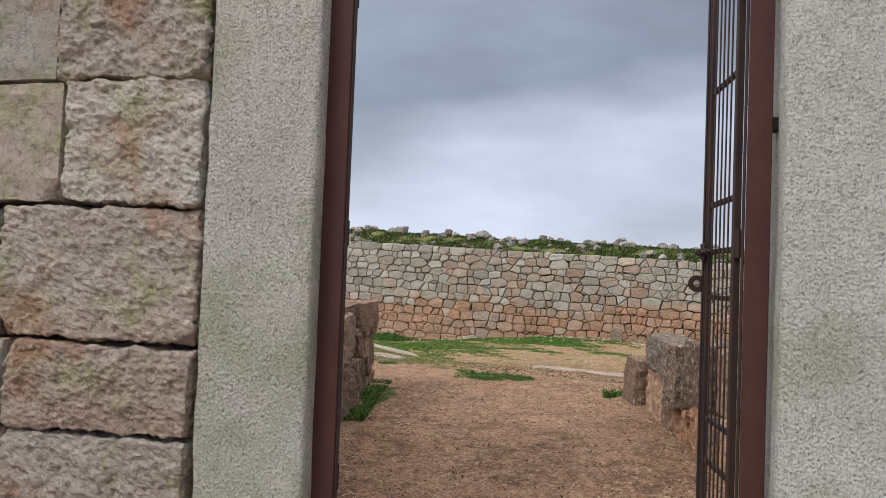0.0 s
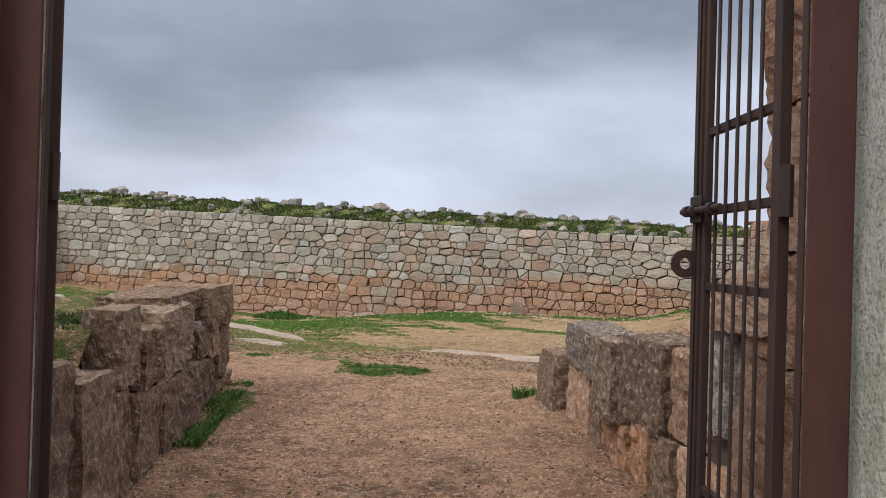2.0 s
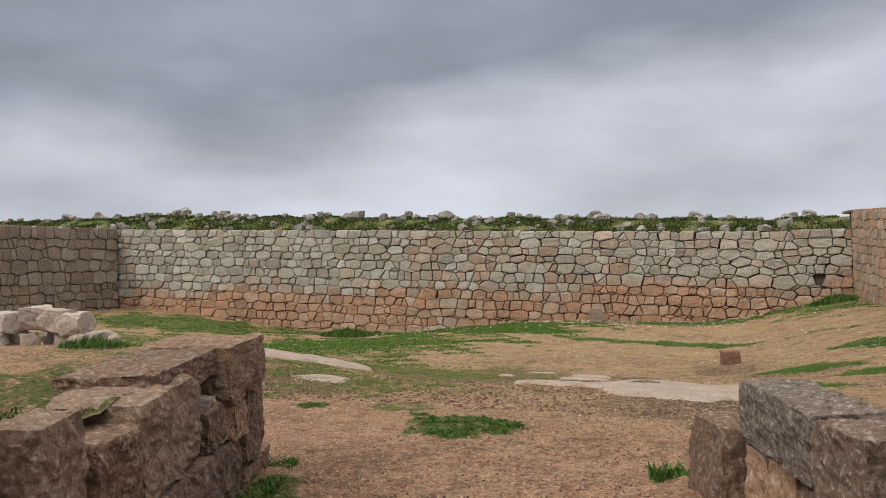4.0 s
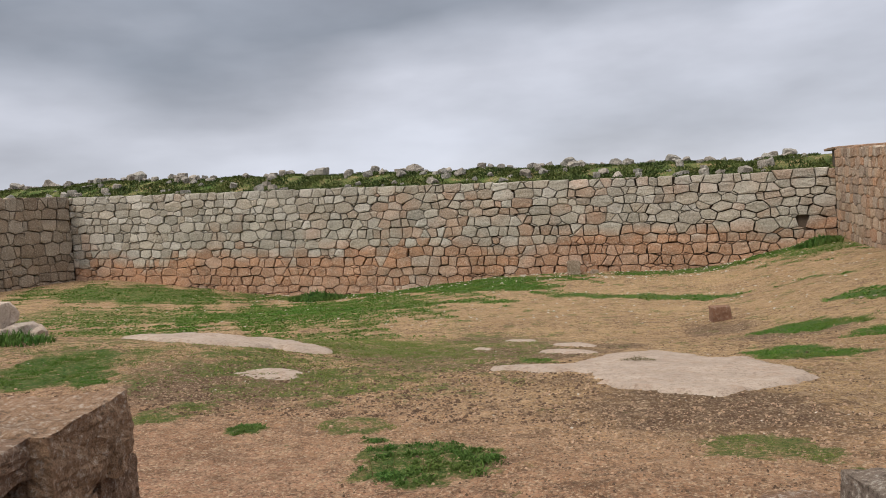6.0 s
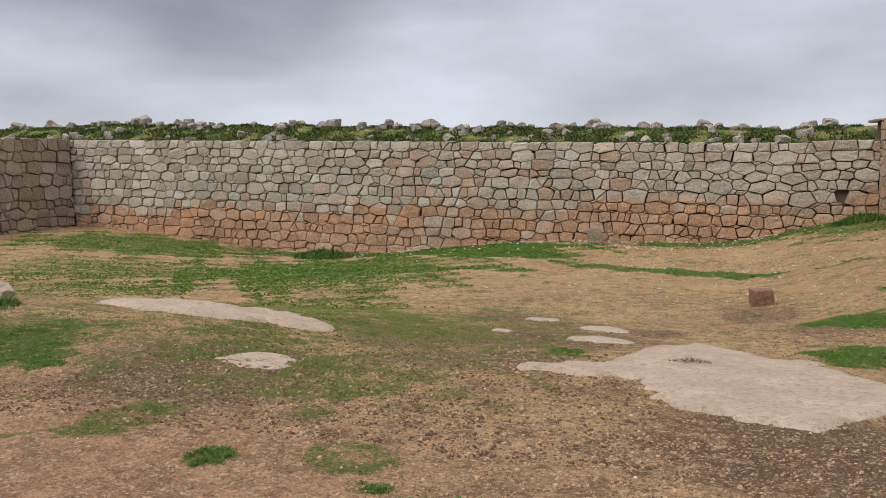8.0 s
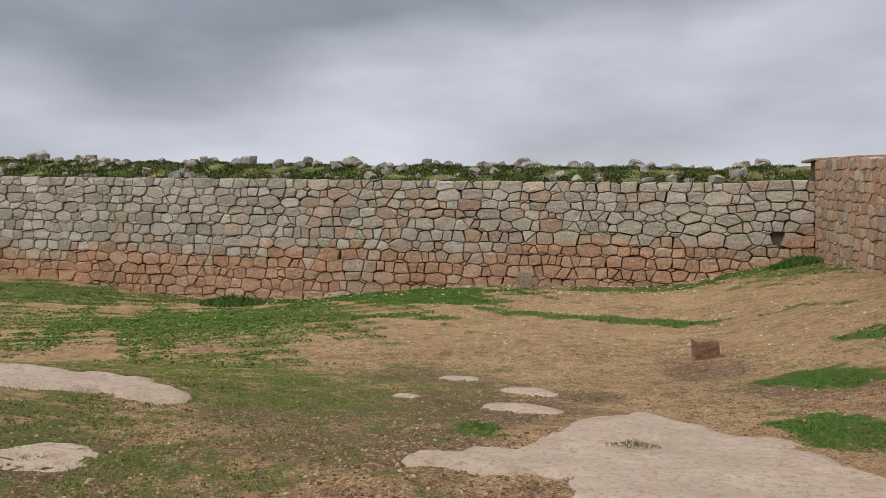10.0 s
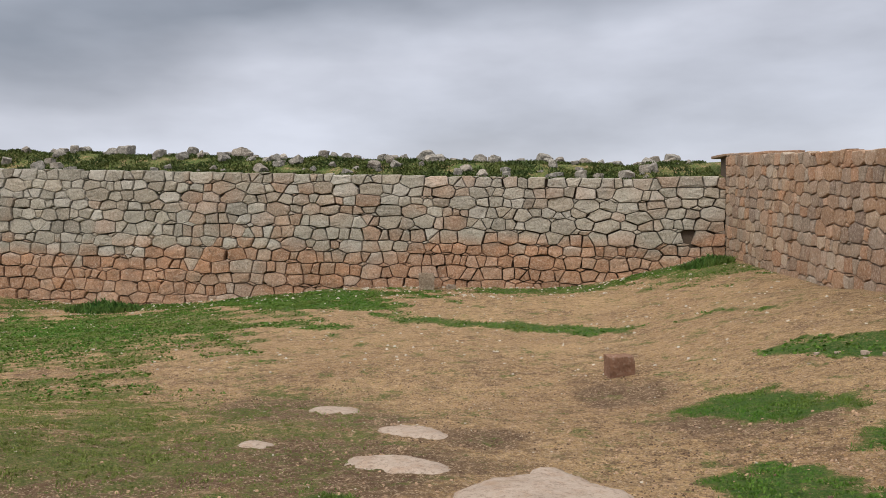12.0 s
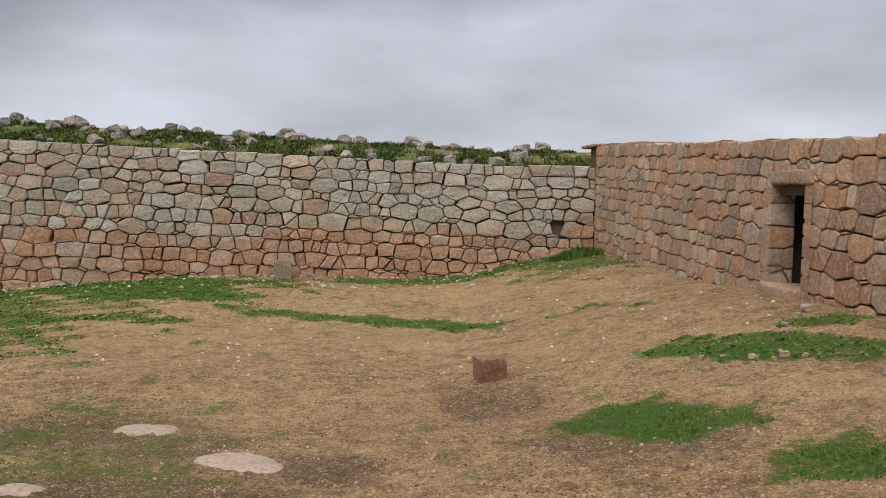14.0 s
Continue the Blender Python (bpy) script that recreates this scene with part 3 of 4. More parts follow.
def masonry(parent, origin, along, face, s0, s1, base, top, course, width, material, seed, skip=None, most=300, bulge=0.045, name="stone", prefer=None, proud=0.04, chinks=0.45):
    """Dry rubble on the plane through origin; each stone is a chamfered polygon of its own. Stones past `most` are joined."""
    rnd = random.Random(seed)
    along, face, origin = Vector(along).normalized(), Vector(face).normalized(), Vector(origin)
    stones = rubble_cells(s0, s1, base, top, course, width, rnd, seed, chinks)
    middle = lambda poly: (sum(p[0] for p in poly) / len(poly), sum(p[1] for p in poly) / len(poly))
    if prefer:
        stones.sort(key=lambda poly: prefer(middle(poly)[0]))
    flip = along.cross(Vector((0, 0, 1))).dot(face) < 0
    verts_all, faces_all, count = [], [], 0
    for poly in stones:
        cs, cz = middle(poly)
        if skip and skip(cs, cz):
            continue
        size = min(max(p[0] for p in poly) - min(p[0] for p in poly), max(p[1] for p in poly) - min(p[1] for p in poly))
        if size < 0.05:
            continue
        ring = []
        for k, p in enumerate(poly):
            q = poly[(k + 1) % len(poly)]
            ring.append(p)
            if math.hypot(q[0] - p[0], q[1] - p[1]) > 0.16:
                f, j = rnd.uniform(0.35, 0.65), rnd.uniform(-0.05, 0.02)
                ring.append((p[0] + (q[0] - p[0]) * f + (p[0] - cs) * j, p[1] + (q[1] - p[1]) * f + (p[1] - cz) * j))
        m = len(ring)
        d = rnd.uniform(-0.8, 1.0) * proud * min(1.0, size / 0.3)
        tx, tz = rnd.uniform(-2, 2) * proud, rnd.uniform(-2.5, 1.5) * proud
        edge = max(0.6, 1 - 0.03 / max(size, 0.05))
        verts, faces = [], []
        for depth, scale in ((-0.28, 1.0), (d - 0.025, 1.0), (d + bulge * 0.7, edge), (d + bulge, edge * 0.62)):
            for ps, pz in ring:
                q = origin + along * (cs + (ps - cs) * scale) + Vector((0, 0, cz + (pz - cz) * scale))
                verts.append(q + face * (depth + (rnd.uniform(-0.35, 0.35) * proud + tx * (ps - cs) + tz * (pz - cz) if depth > -0.2 else 0)))
        verts.append(origin + along * cs + Vector((0, 0, cz)) + face * (d + bulge * rnd.uniform(0.7, 1.3)))
        for t in range(3):
            for k in range(m):
                a, b = t * m + k, t * m + (k + 1) % m
                faces.append((a, b, b + m, a + m))
        for k in range(m):
            faces.append((3 * m + k, 3 * m + (k + 1) % m, 4 * m))
        if flip:
            faces = [f[::-1] for f in faces]
        if count < most:
            mesh_object(name, verts, faces, material, parent)
            count += 1
        else:
            n0 = len(verts_all)
            verts_all += verts
            faces_all += [tuple(v + n0 for v in f) for f in faces]
    if verts_all:
        rest = mesh_object("stonework", verts_all, faces_all, material, parent)
        rest["kind"] = "stuff"


def wall_core(name, label, pts, thick, base, top, inset=0.2):
    """The dark core of a wall behind its face stones. pts: points along the face line; thick points away from the court."""
    verts, faces = [], []
    for (x, y), (nx, ny), s in pts:
        for k, z in ((inset, base(s) - 0.5), (inset, top(s) - 0.06), (thick, top(s) - 0.06), (thick, base(s) - 0.5)):
            verts.append((x - nx * k, y - ny * k, z))
    n = len(pts)
    for i in range(n - 1):
        for k in range(4):
            a, b = i * 4 + k, i * 4 + (k + 1) % 4
            faces.append((a, b, b + 4, a + 4))
    faces += [(0, 1, 2, 3), tuple((n - 1) * 4 + k for k in (3, 2, 1, 0))]
    ob = mesh_object(name, verts, faces, MORTAR)
    bm = bmesh.new(); bm.from_mesh(ob.data); bmesh.ops.recalc_face_normals(bm, faces=bm.faces); bm.to_mesh(ob.data); bm.free()
    tagged(ob, label, "wall", kind="structure")
    return ob


BACK_Y = 37.0
XL, XR = -31.2, 5.85


def back_top(x):
    return 2.52 - 0.034 * x + (0.12 if x > 3.5 else 0.0)


def build_back_wall():
    base = lambda x: gz(x, BACK_Y) - 0.15 - (0.25 * math.exp(-((x + 16) / 1.2) ** 2))
    pts = [((x, BACK_Y), (0, -1), x) for x in np.linspace(XL - 0.3, XR + 0.3, 30)]
    core = wall_core("wall_north", "long dry-stone wall of grey and orange rubble", pts, 1.6, base, back_top)
    hole = lambda s, z: 4.45 < s < 4.95 and -0.1 < z < 0.4
    masonry(core, (0, BACK_Y, 0), (1, 0, 0), (0, -1, 0), XL - 0.12, XR, base, back_top, 0.44, 0.55, STONE_BACK, 3, skip=hole, prefer=lambda s: abs(s + 6), bulge=0.03)


def right_x(y):
    return XR + (BACK_Y - y) * 0.045


DOOR_Y0, DOOR_Y1, DOOR_TOP = 23.65, 24.9, 1.78


def right_top(y):
    return 2.5 + max(0.0, y - 22) * 0.044


def build_right_wall():
    """Two lengths of wall and a lintel course leave the doorway open."""
    base = lambda y: gz(right_x(y), y) - 0.2
    n = (-1, 0)
    label = "rubble wall of pinkish stone beside the court"
    for i, (a, b) in enumerate(((6.0, DOOR_Y0), (DOOR_Y1, BACK_Y + 1.4))):
        pts = [((right_x(y), y), n, y) for y in np.linspace(a, b, 12)]
        core = wall_core("wall_east_" + str(i + 1), label, pts, 0.5, base, right_top)
        masonry(core, (right_x(0), 0, 0), (-0.045, 1, 0), (-1, -0.045, 0), a if i else 15.0, min(b, BACK_Y), base, right_top, 0.35, 0.42, STONE_RIGHT, 11 + i, most=300, bulge=0.016, proud=0.011)
        # jamb faces inside the doorway
        y, f = (b, 1) if i == 0 else (a, -1)
        masonry(core, (right_x(y), y + f * 0.015, 0), (1, 0, 0), (0, f, 0), -0.02, 0.48, lambda s: -0.35, lambda s: DOOR_TOP, 0.40, 0.55, STONE_RIGHT, 31 + i, bulge=0.03, proud=0.02)
    y0, y1 = DOOR_Y0, DOOR_Y1
    pts = [((right_x(y), y), n, y) for y in (y0, y1)]
    over = wall_core("wall_east_3", "courses of stone over the low doorway", pts, 0.5, lambda y: DOOR_TOP + 0.3, right_top)
    masonry(over, (right_x(0), 0, 0), (-0.045, 1, 0), (-1, -0.045, 0), y0, y1, lambda y: DOOR_TOP + 0.24, right_top, 0.38, 0.37, STONE_RIGHT, 17, bulge=0.018, proud=0.012)
    lintel = new("lintel", rock_mesh("lintel", 0.5, 2.0, 0.26, 5, STONE_RIGHT, 5, 0.1, 0.03))
    lintel.location = (right_x(24.3) + 0.22, 24.35, DOOR_TOP)
    tagged(lintel, "long rough stone lintel over a low doorway", "lintel")
    sill = new("threshold", rock_mesh("threshold", 0.9, 1.15, 0.32, 6, STONE_RIGHT, 5, 0.15, 0.05))
    sill.location = (right_x(24.3) + 0.25, 24.25, gz(6.4, 24.3) - 0.12)
    tagged(sill, "worn pale stone threshold in the doorway", "threshold")
    # added chamber: dark-coloured walls and an unseen roof that keep the doorway black
    back = [((right_x(24.3) + 4.2, y), n, y) for y in (22.5, 26.5)]
    wall_core("wall_east_4", "inner wall added behind the doorway, dark in colour for its shade", back, 0.5, lambda y: -0.6, lambda y: 2.6, 0.0).data.materials[0] = JOINT
    cap = bmesh.new()
    box_bm(cap, (right_x(24.3) + 0.42, 22.4, 2.3), (right_x(24.3) + 4.4, 26.6, 2.5))
    ob = part("roof_slab", cap, JOINT, None)
    tagged(ob, "unseen slab roof added to keep the doorway dark", "roof", kind="structure")
    for k, y in enumerate((22.9, 25.6)):
        cheek = bmesh.new()
        box_bm(cheek, (right_x(24.3) + 0.45, y - 0.2, -0.6), (right_x(24.3) + 4.2, y + 0.2, 2.3))
        tagged(part("wall_chamber_" + str(k + 1), cheek, JOINT, None), "side wall added to keep the doorway dark", "wall", kind="structure")


def left_x(y):
    return XL - (BACK_Y - y) * 0.12


def build_left_wall():
    base = lambda y: gz(left_x(y), y) - 0.2
    top = lambda y: 3.62
    pts = [((left_x(y), y), (1, 0), y) for y in np.linspace(10, BACK_Y + 1.4, 14)]
    core = wall_core("wall_west", "brown rubble wall at the far corner, shade deepened in its colour", pts, 1.5, base, top)
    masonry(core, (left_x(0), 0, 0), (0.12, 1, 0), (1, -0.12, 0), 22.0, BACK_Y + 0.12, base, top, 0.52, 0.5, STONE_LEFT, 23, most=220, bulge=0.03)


build_back_wall()
build_right_wall()
build_left_wall()


# ---- bank behind the back wall ----
def bank_height(x, y):
    rise = 1.15 + 0.012 * max(0.0, -x - 8)
    edge = back_top(max(XL, min(XR, x))) - 0.03
    k = float(smooth_step(BACK_Y + 0.5, BACK_Y + 3.6, y))
    far = float(smooth_step(BACK_Y + 5, BACK_Y + 40, y))
    return edge + rise * 0.62 * k - 2.0 * far + 0.18 * noise.noise(Vector((x * 0.5, y * 0.5, 4))) * k + 0.05 * noise.noise(Vector((x * 2, y * 2, 1)))


def build_bank():
    xs = np.concatenate([np.arange(-60, 14, 0.4), [20, 40, 90]])
    ys = np.concatenate([np.arange(BACK_Y + 0.1, BACK_Y + 6, 0.3), [44, 47, 52, 60, 80, 130]])
    verts = [(x, y, bank_height(x, y)) for y in ys for x in xs]
    nx = len(xs)
    faces = [(j * nx + i, j * nx + i + 1, (j + 1) * nx + i + 1, (j + 1) * nx + i) for j in range(len(ys) - 1) for i in range(nx - 1)]
    ob = mesh_object("ground_bank", verts, faces, EARTH, smooth=True)
    a = ob.data.attributes.new("grass", "FLOAT", "POINT")
    a.data.foreach_set("value", np.array([0.8 + 0.2 * noise.noise(Vector((v[0] * 0.35, v[1] * 0.8, 3))) for v in verts], np.float32))
    tagged(ob, "grassy earth bank heaped behind the long wall", "bank", kind="structure")


build_bank()


# ---- gate front ----
GC, GA = Vector((0.66, 0.26, 0)), radians(9.5)
GU, GN = Vector((math.cos(GA), math.sin(GA), 0)), Vector((-math.sin(GA), math.cos(GA), 0))
GATE = Matrix.Translation(GC) @ Matrix.Rotation(GA, 4, "Z")


def place(ob, x, y, z, turn=0.0, base=GATE):
    ob.matrix_basis = base @ pose(x, y, z, 0, 0, turn)
    return ob


def gate_front():
    rnd = random.Random(8)
    for name, x0, x1, mat, label in (("gate_pillar", -1.59, -1.05, GRANITE, "tall grey pecked granite gate post with green lichen"), ("gate_pillar", 0.96, 1.45, GRANITE_PALE, "tall pale pecked granite gate post with green film")):
        ob = new(name, rock_mesh(name, x1 - x0, 0.36, 3.5, 3 + x0, mat, 20, 0.05, 0.008, 0.006, chip=1.2))
        place(ob, (x0 + x1) / 2, 0.10, -0.25)
        tagged(ob, label, "gate post", group="gate posts")
    # squared blocks on both sides of the posts
    courses = [(-0.25, 0.46), (0.46, 0.89), (0.89, 1.55), (1.55, 2.16), (2.16, 2.75), (2.75, 3.3)]
    for side in (-1, 1):
        for ci, (z0, z1) in enumerate(courses):
            x = 1.612 if side < 0 else 1.48
            first = True
            while x < 5.2:
                w = rnd.uniform(0.75, 1.1) if not (first and side < 0) else (1.0, 1.02, 1.08, 0.76, 0.80, 0.9)[ci]
                dz = rnd.uniform(-0.02, 0.02)
                mat = STONE_GATE if side < 0 else STONE_RIGHT
                ob = new("wall_block", rock_mesh("wall_block", w - 0.022, 0.45, z1 - z0 - 0.022, rnd.uniform(0, 50), mat, 62 if first else 9, 0.03, 0.014, 0.014, chip=0.985, peck=0.012 if first else 0.0))
                place(ob, side * (x + w / 2), 0.13 + rnd.uniform(-0.02, 0.02), z0 + dz * 0.3)
                tagged(ob, "squared rough stone block with lichen in the gate wall", "stone block", group="gate wall blocks")
                x += w
                first = False
        # dark core behind the joints
        bm = bmesh.new()
        a, b = (1.7, 5.4) if side > 0 else (1.75, 5.4)
        box_bm(bm, (min(side * a, side * b), 0.16, -0.3), (max(side * a, side * b), 0.55, 3.2))
        core = part("wall_gate_" + ("east" if side > 0 else "west"), bm, JOINT, None)
        core.matrix_basis = GATE
        tagged(core, "core of the gate wall behind its blocks", "wall", kind="structure")


gate_front()


def bevel_box(lo, hi, r=0.004):
    bm = bmesh.new()
    box_bm(bm, lo, hi)
    bmesh.ops.bevel(bm, geom=list(bm.edges), offset=r, segments=1, affect="EDGES")
    return bm


def gate_frame():
    """Steel angle posts fixed inside the stone jambs."""
    for x0, x1, web, lug in ((-1.045, -0.935, -0.935, -1.09), (0.83, 0.93, 0.83, 0.96)):
        root = new("gate_frame_post")
        root.matrix_basis = GATE
        part("flange", bevel_box((x0, 0.02, -0.15), (x1, 0.028, 3.2)), RED_IRON, root)
        s = 1 if x0 < 0 else -1
        part("web", bevel_box((min(web, web + s * 0.012), 0.028, -0.15), (max(web, web + s * 0.012), 0.048, 3.2)), DARK_IRON, root)
        for z in (0.35, 1.96, 2.9):
            a, b = sorted((lug, (x0 if x0 < 0 else x1)))
            part("lug", bevel_box((a - 0.01, 0.06, z - 0.03), (b + 0.02, 0.11, z + 0.03)), DARK_IRON, root)
        tagged(root, "red-brown painted steel gate frame post bolted to stone", "gate post", group="gate frame posts")


gate_frame()


def gate_leaf(hinge, direction, length, label, bolt=True):
    """A barred leaf standing open; x runs from the hinge to the free edge, y is its thickness."""
    d = Vector(direction).normalized()
    root = new("gate_leaf")
    root.matrix_basis = Matrix.Translation(hinge) @ Matrix.Rotation(math.atan2(d.y, d.x), 4, "Z")
    z0, z1 = -0.05, 2.9
    part("hinge_stile", bevel_box((0, -0.016, z0), (0.035, 0.016, z1)), DARK_IRON, root)
    part("lock_stile", bevel_box((length - 0.028, -0.012, z0), (length, 0.012, z1)), DARK_IRON, root)
    part("stop_strip", bevel_box((length - 0.02, 0.014, z0), (length + 0.004, 0.018, z1), 0.001), DARK_IRON, root)
    for z in (0.0, 0.42, 0.62, 1.21, 1.43, 1.66, 2.22, 2.86):
        part("rail", bevel_box((0.05, -0.016, z - 0.012), (length - 0.05, 0.004, z + 0.012), 0.002), DARK_IRON, root)
    n = 6
    part("inner_stile", bevel_box((length - 0.075, -0.012, z0), (length - 0.055, 0.012, z1)), DARK_IRON, root)
    for i in range(1, n):
        x = 0.045 + (length - 0.125) * i / n
        bm = bmesh.new()
        box_bm(bm, (x - 0.0075, 0.006, z0 + 0.02), (x + 0.0075, 0.011, z1 - 0.02))
        part("bar", bm, DARK_IRON, root)
    for z in (0.3, 1.45, 2.6):
        bm = bmesh.new()
        rod_bm(bm, (-0.012, 0, z - 0.06), (-0.012, 0, z + 0.06), 0.017)
        part("hinge", bm, DARK_IRON, root)
    if bolt:
        plate = part("lock_plate", bevel_box((length - 0.09, 0.022, 1.395), (length - 0.002, 0.03, 1.475)), DARK_IRON, root)
        bm = bmesh.new()
        rod_bm(bm, (length - 0.26, 0.04, 1.43), (length + 0.03, 0.04, 1.43), 0.010, 12)
        part("bolt", bm, DARK_IRON, root)
        for x in (length - 0.2, length - 0.07, length - 0.015):
            bm = bmesh.new()
            rod_bm(bm, (x - 0.012, 0.04, 1.43), (x + 0.012, 0.04, 1.43), 0.017, 12)
            part("bolt_guide", bm, DARK_IRON, plate)
        # eye plate for a padlock
        bm = bmesh.new()
        ring = [(math.cos(radians(a)), math.sin(radians(a))) for a in range(0, 360, 20)]
        cy, cz = 0.044, 1.275
        for y in (-0.006, 0.006):
            for k in (0.042, 0.017):
                for c, s in ring:
                    bm.verts.new((length - 0.012 + y, cy + c * k, cz + s * k))
        bm.verts.ensure_lookup_table()
        m = len(ring)
        for i in range(m):
            j = (i + 1) % m
            V = bm.verts
            for a, b in ((0, m), (m, 3 * m), (3 * m, 2 * m), (2 * m, 0)):
                bm.faces.new((V[a + i], V[a + j], V[b + j], V[b + i]))
        box_bm(bm, (length - 0.018, 0.012, 1.235), (length - 0.006, 0.022, 1.315))
        part("hasp_eye", bm, DARK_IRON, root)
    tagged(root, label, "gate", group="gate leaves")


hr = GC + GU * 0.815 + GN * 0.13
gate_leaf(hr, (-0.285, 0.959, 0), 0.54, "dark rusty barred steel gate leaf standing open with bolt")
hl = GC - GU * 0.965 + GN * 0.13
gate_leaf(hl, (-0.70, 0.71, 0), 0.69, "dark rusty barred steel gate leaf folded back open", bolt=False)


# ---- passage side walls ----
DV = Vector((-0.32, 0.947, 0)).normalized()
PL, PR = Vector((-1.53, 2.17, 0)), Vector((1.03, 3.4, 0))
ANG = math.degrees(math.atan2(DV.y, DV.x))


def kerb_stone(side, s0, s1, z0, z1, depth, mat, seed, label, out=0.0, taper=0.0, rough=0.05, n=16, turn=0.0, tip=0.0):
    """A stone of a passage wall: s runs along the passage, depth goes back from its face into the fill."""
    p, nrm = (PL, Vector((-DV.y, DV.x, 0))) if side == "left" else (PR, Vector((DV.y, -DV.x, 0)))
    ob = new("passage_stone", rock_mesh("passage_stone", (s1 - s0) - (0.025 if side == "left" else 0.055), depth, (z1 - z0) - 0.015, seed, mat, n, 0.02, rough * 0.5, 0.02, taper, chip=0.97, peck=0.010))
    c = p + DV * (s0 + s1) / 2 + nrm * (depth / 2 - out + (0.02 * math.sin(seed * 2.7) if side == "left" else -0.012 * s0))
    ob.matrix_basis = pose(c.x, c.y, z0, 1.5 * math.sin(seed * 5.1), 2.5 * math.sin(seed * 3.3) - tip, ANG + turn + 3 * math.sin(seed * 1.9))
    tagged(ob, label, "stone block", group="passage wall stones")
    return ob


def passage_walls():
    k, r, b = STONE_KERB, STONE_RED, STONE_BLUE
    up, low = "rough grey-brown stone slab edging the gate passage", "rough reddish footing stone low in the passage wall"
    L = "left"
    kerb_stone(L, -1.15, -0.42, -0.3, 0.74, 0.5, k, 1, up)
    kerb_stone(L, -0.42, 0.09, -0.3, 0.64, 0.5, k, 2, up)
    kerb_stone(L, 0.17, 0.52, 0.5, 0.95, 0.22, STONE_MOSS, 3, "large squared stone with moss on its side")
    kerb_stone(L, 0.53, 1.05, 0.43, 0.80, 0.42, k, 4, up, out=-0.03)
    kerb_stone(L, 1.05, 1.84, 0.42, 0.88, 0.5, k, 5, up, taper=0.04, rough=0.06)
    kerb_stone(L, 1.42, 2.4, 0.80, 0.96, 0.5, k, 6, "long tilted capping slab on the passage wall", out=-0.08, rough=0.04, tip=4)
    kerb_stone(L, 2.28, 3.05, 0.62, 0.99, 0.6, k, 16, "thick end block capping the passage wall", out=0.03, rough=0.05, tip=2)
    kerb_stone(L, 2.0, 2.2, 0.50, 0.72, 0.25, STONE_RUBBLE, 17, "small pale stone wedged under the capping slab")
    kerb_stone(L, 0.08, 0.42, -0.25, 0.5, 0.5, k, 7, low)
    kerb_stone(L, 0.42, 1.04, -0.25, 0.43, 0.5, k, 8, low)
    kerb_stone(L, 1.04, 1.95, -0.25, 0.42, 0.5, k, 9, low, taper=0.05)
    kerb_stone(L, 1.92, 2.66, -0.25, 0.40, 0.45, k, 10, low)
    kerb_stone(L, 1.82, 2.22, 0.44, 0.68, 0.4, k, 11, up)
    kerb_stone(L, 2.22, 2.51, 0.40, 0.66, 0.35, r, 12, up)
    kerb_stone(L, 2.49, 2.75, 0.38, 0.6, 0.3, r, 13, up, taper=0.2)
    kerb_stone(L, 2.69, 3.22, 0.16, 0.66, 0.45, k, 14, up)
    kerb_stone(L, 2.75, 3.42, -0.2, 0.17, 0.5, k, 15, low)
    R = "right"
    kerb_stone(R, 1.45, 2.0, -0.15, 0.55, 0.28, k, 21, "upright pale end stone of the passage wall", out=0.08, taper=0.06)
    kerb_stone(R, 0.54, 1.48, 0.48, 0.81, 0.34, STONE_GREY_SHADE, 22, up, rough=0.06)
    kerb_stone(R, 0.03, 0.52, 0.28, 0.80, 0.30, STONE_GREY_SHADE, 23, up, out=0.05)
    kerb_stone(R, -0.53, 0.03, 0.36, 0.86, 0.34, STONE_GREY_SHADE, 24, up, out=0.0, turn=4)
    kerb_stone(R, -1.09, -0.53, 0.38, 0.84, 0.34, STONE_KERB, 25, up, out=-0.05, turn=-3)
    kerb_stone(R, -1.37, -1.09, 0.52, 1.01, 0.4, b, 26, "dark slate-grey upright stone in the passage wall")
    kerb_stone(R, -1.75, -1.2, 1.0, 1.26, 0.5, STONE_BROWN, 27, up, taper=0.15)
    x = 1.46
    for i, w in enumerate((0.30, 0.34, 0.38, 0.52, 0.30, 0.36, 0.42, 0.4)):
        kerb_stone(R, x - w, x, -0.2, (0.47 if i < 3 else 0.30 if i == 3 else 0.38) + 0.02 * math.sin(i * 2.1), 0.45, r if i % 3 != 2 else k, 30 + i, low, out=-0.02)
        x -= w
    kerb_stone(R, -1.75, -1.38, 0.30, 1.0, 0.5, STONE_BROWN, 41, up)
    # the higher flank wall behind the open leaf, course by course
    # its brown is kept dark to carry the shade behind the leaf
    rnd = random.Random(5)
    z = -0.25
    while z < 2.7:
        h = rnd.uniform(0.42, 0.62)
        kerb_stone(R, -2.2 - rnd.uniform(0, 0.06), -1.60 + rnd.uniform(-0.04, 0.03), z, z + h, 0.5, STONE_BROWN, 50 + z, "brown stone in the tall gate flank, dark in colour for its shade")
        kerb_stone(R, -2.85, -2.25, z, z + h, 0.5, STONE_BROWN, 60 + z, "brown stone in the tall gate flank, dark in colour for its shade")
        z += h


def passage_core(side, s0, s1, z1):
    p, nrm = (PL, Vector((-DV.y, DV.x, 0))) if side == "left" else (PR, Vector((DV.y, -DV.x, 0)))
    bm = bmesh.new()
    box_bm(bm, (s0, -0.12, -0.3), (s1, 0.12, z1))
    ob = part("wall_passage_" + side, bm, JOINT, None)
    c = p + nrm * 0.22
    ob.matrix_basis = pose(c.x, c.y, 0, 0, 0, ANG)
    tagged(ob, "earth core behind the passage stones", "wall", kind="structure")


passage_walls()
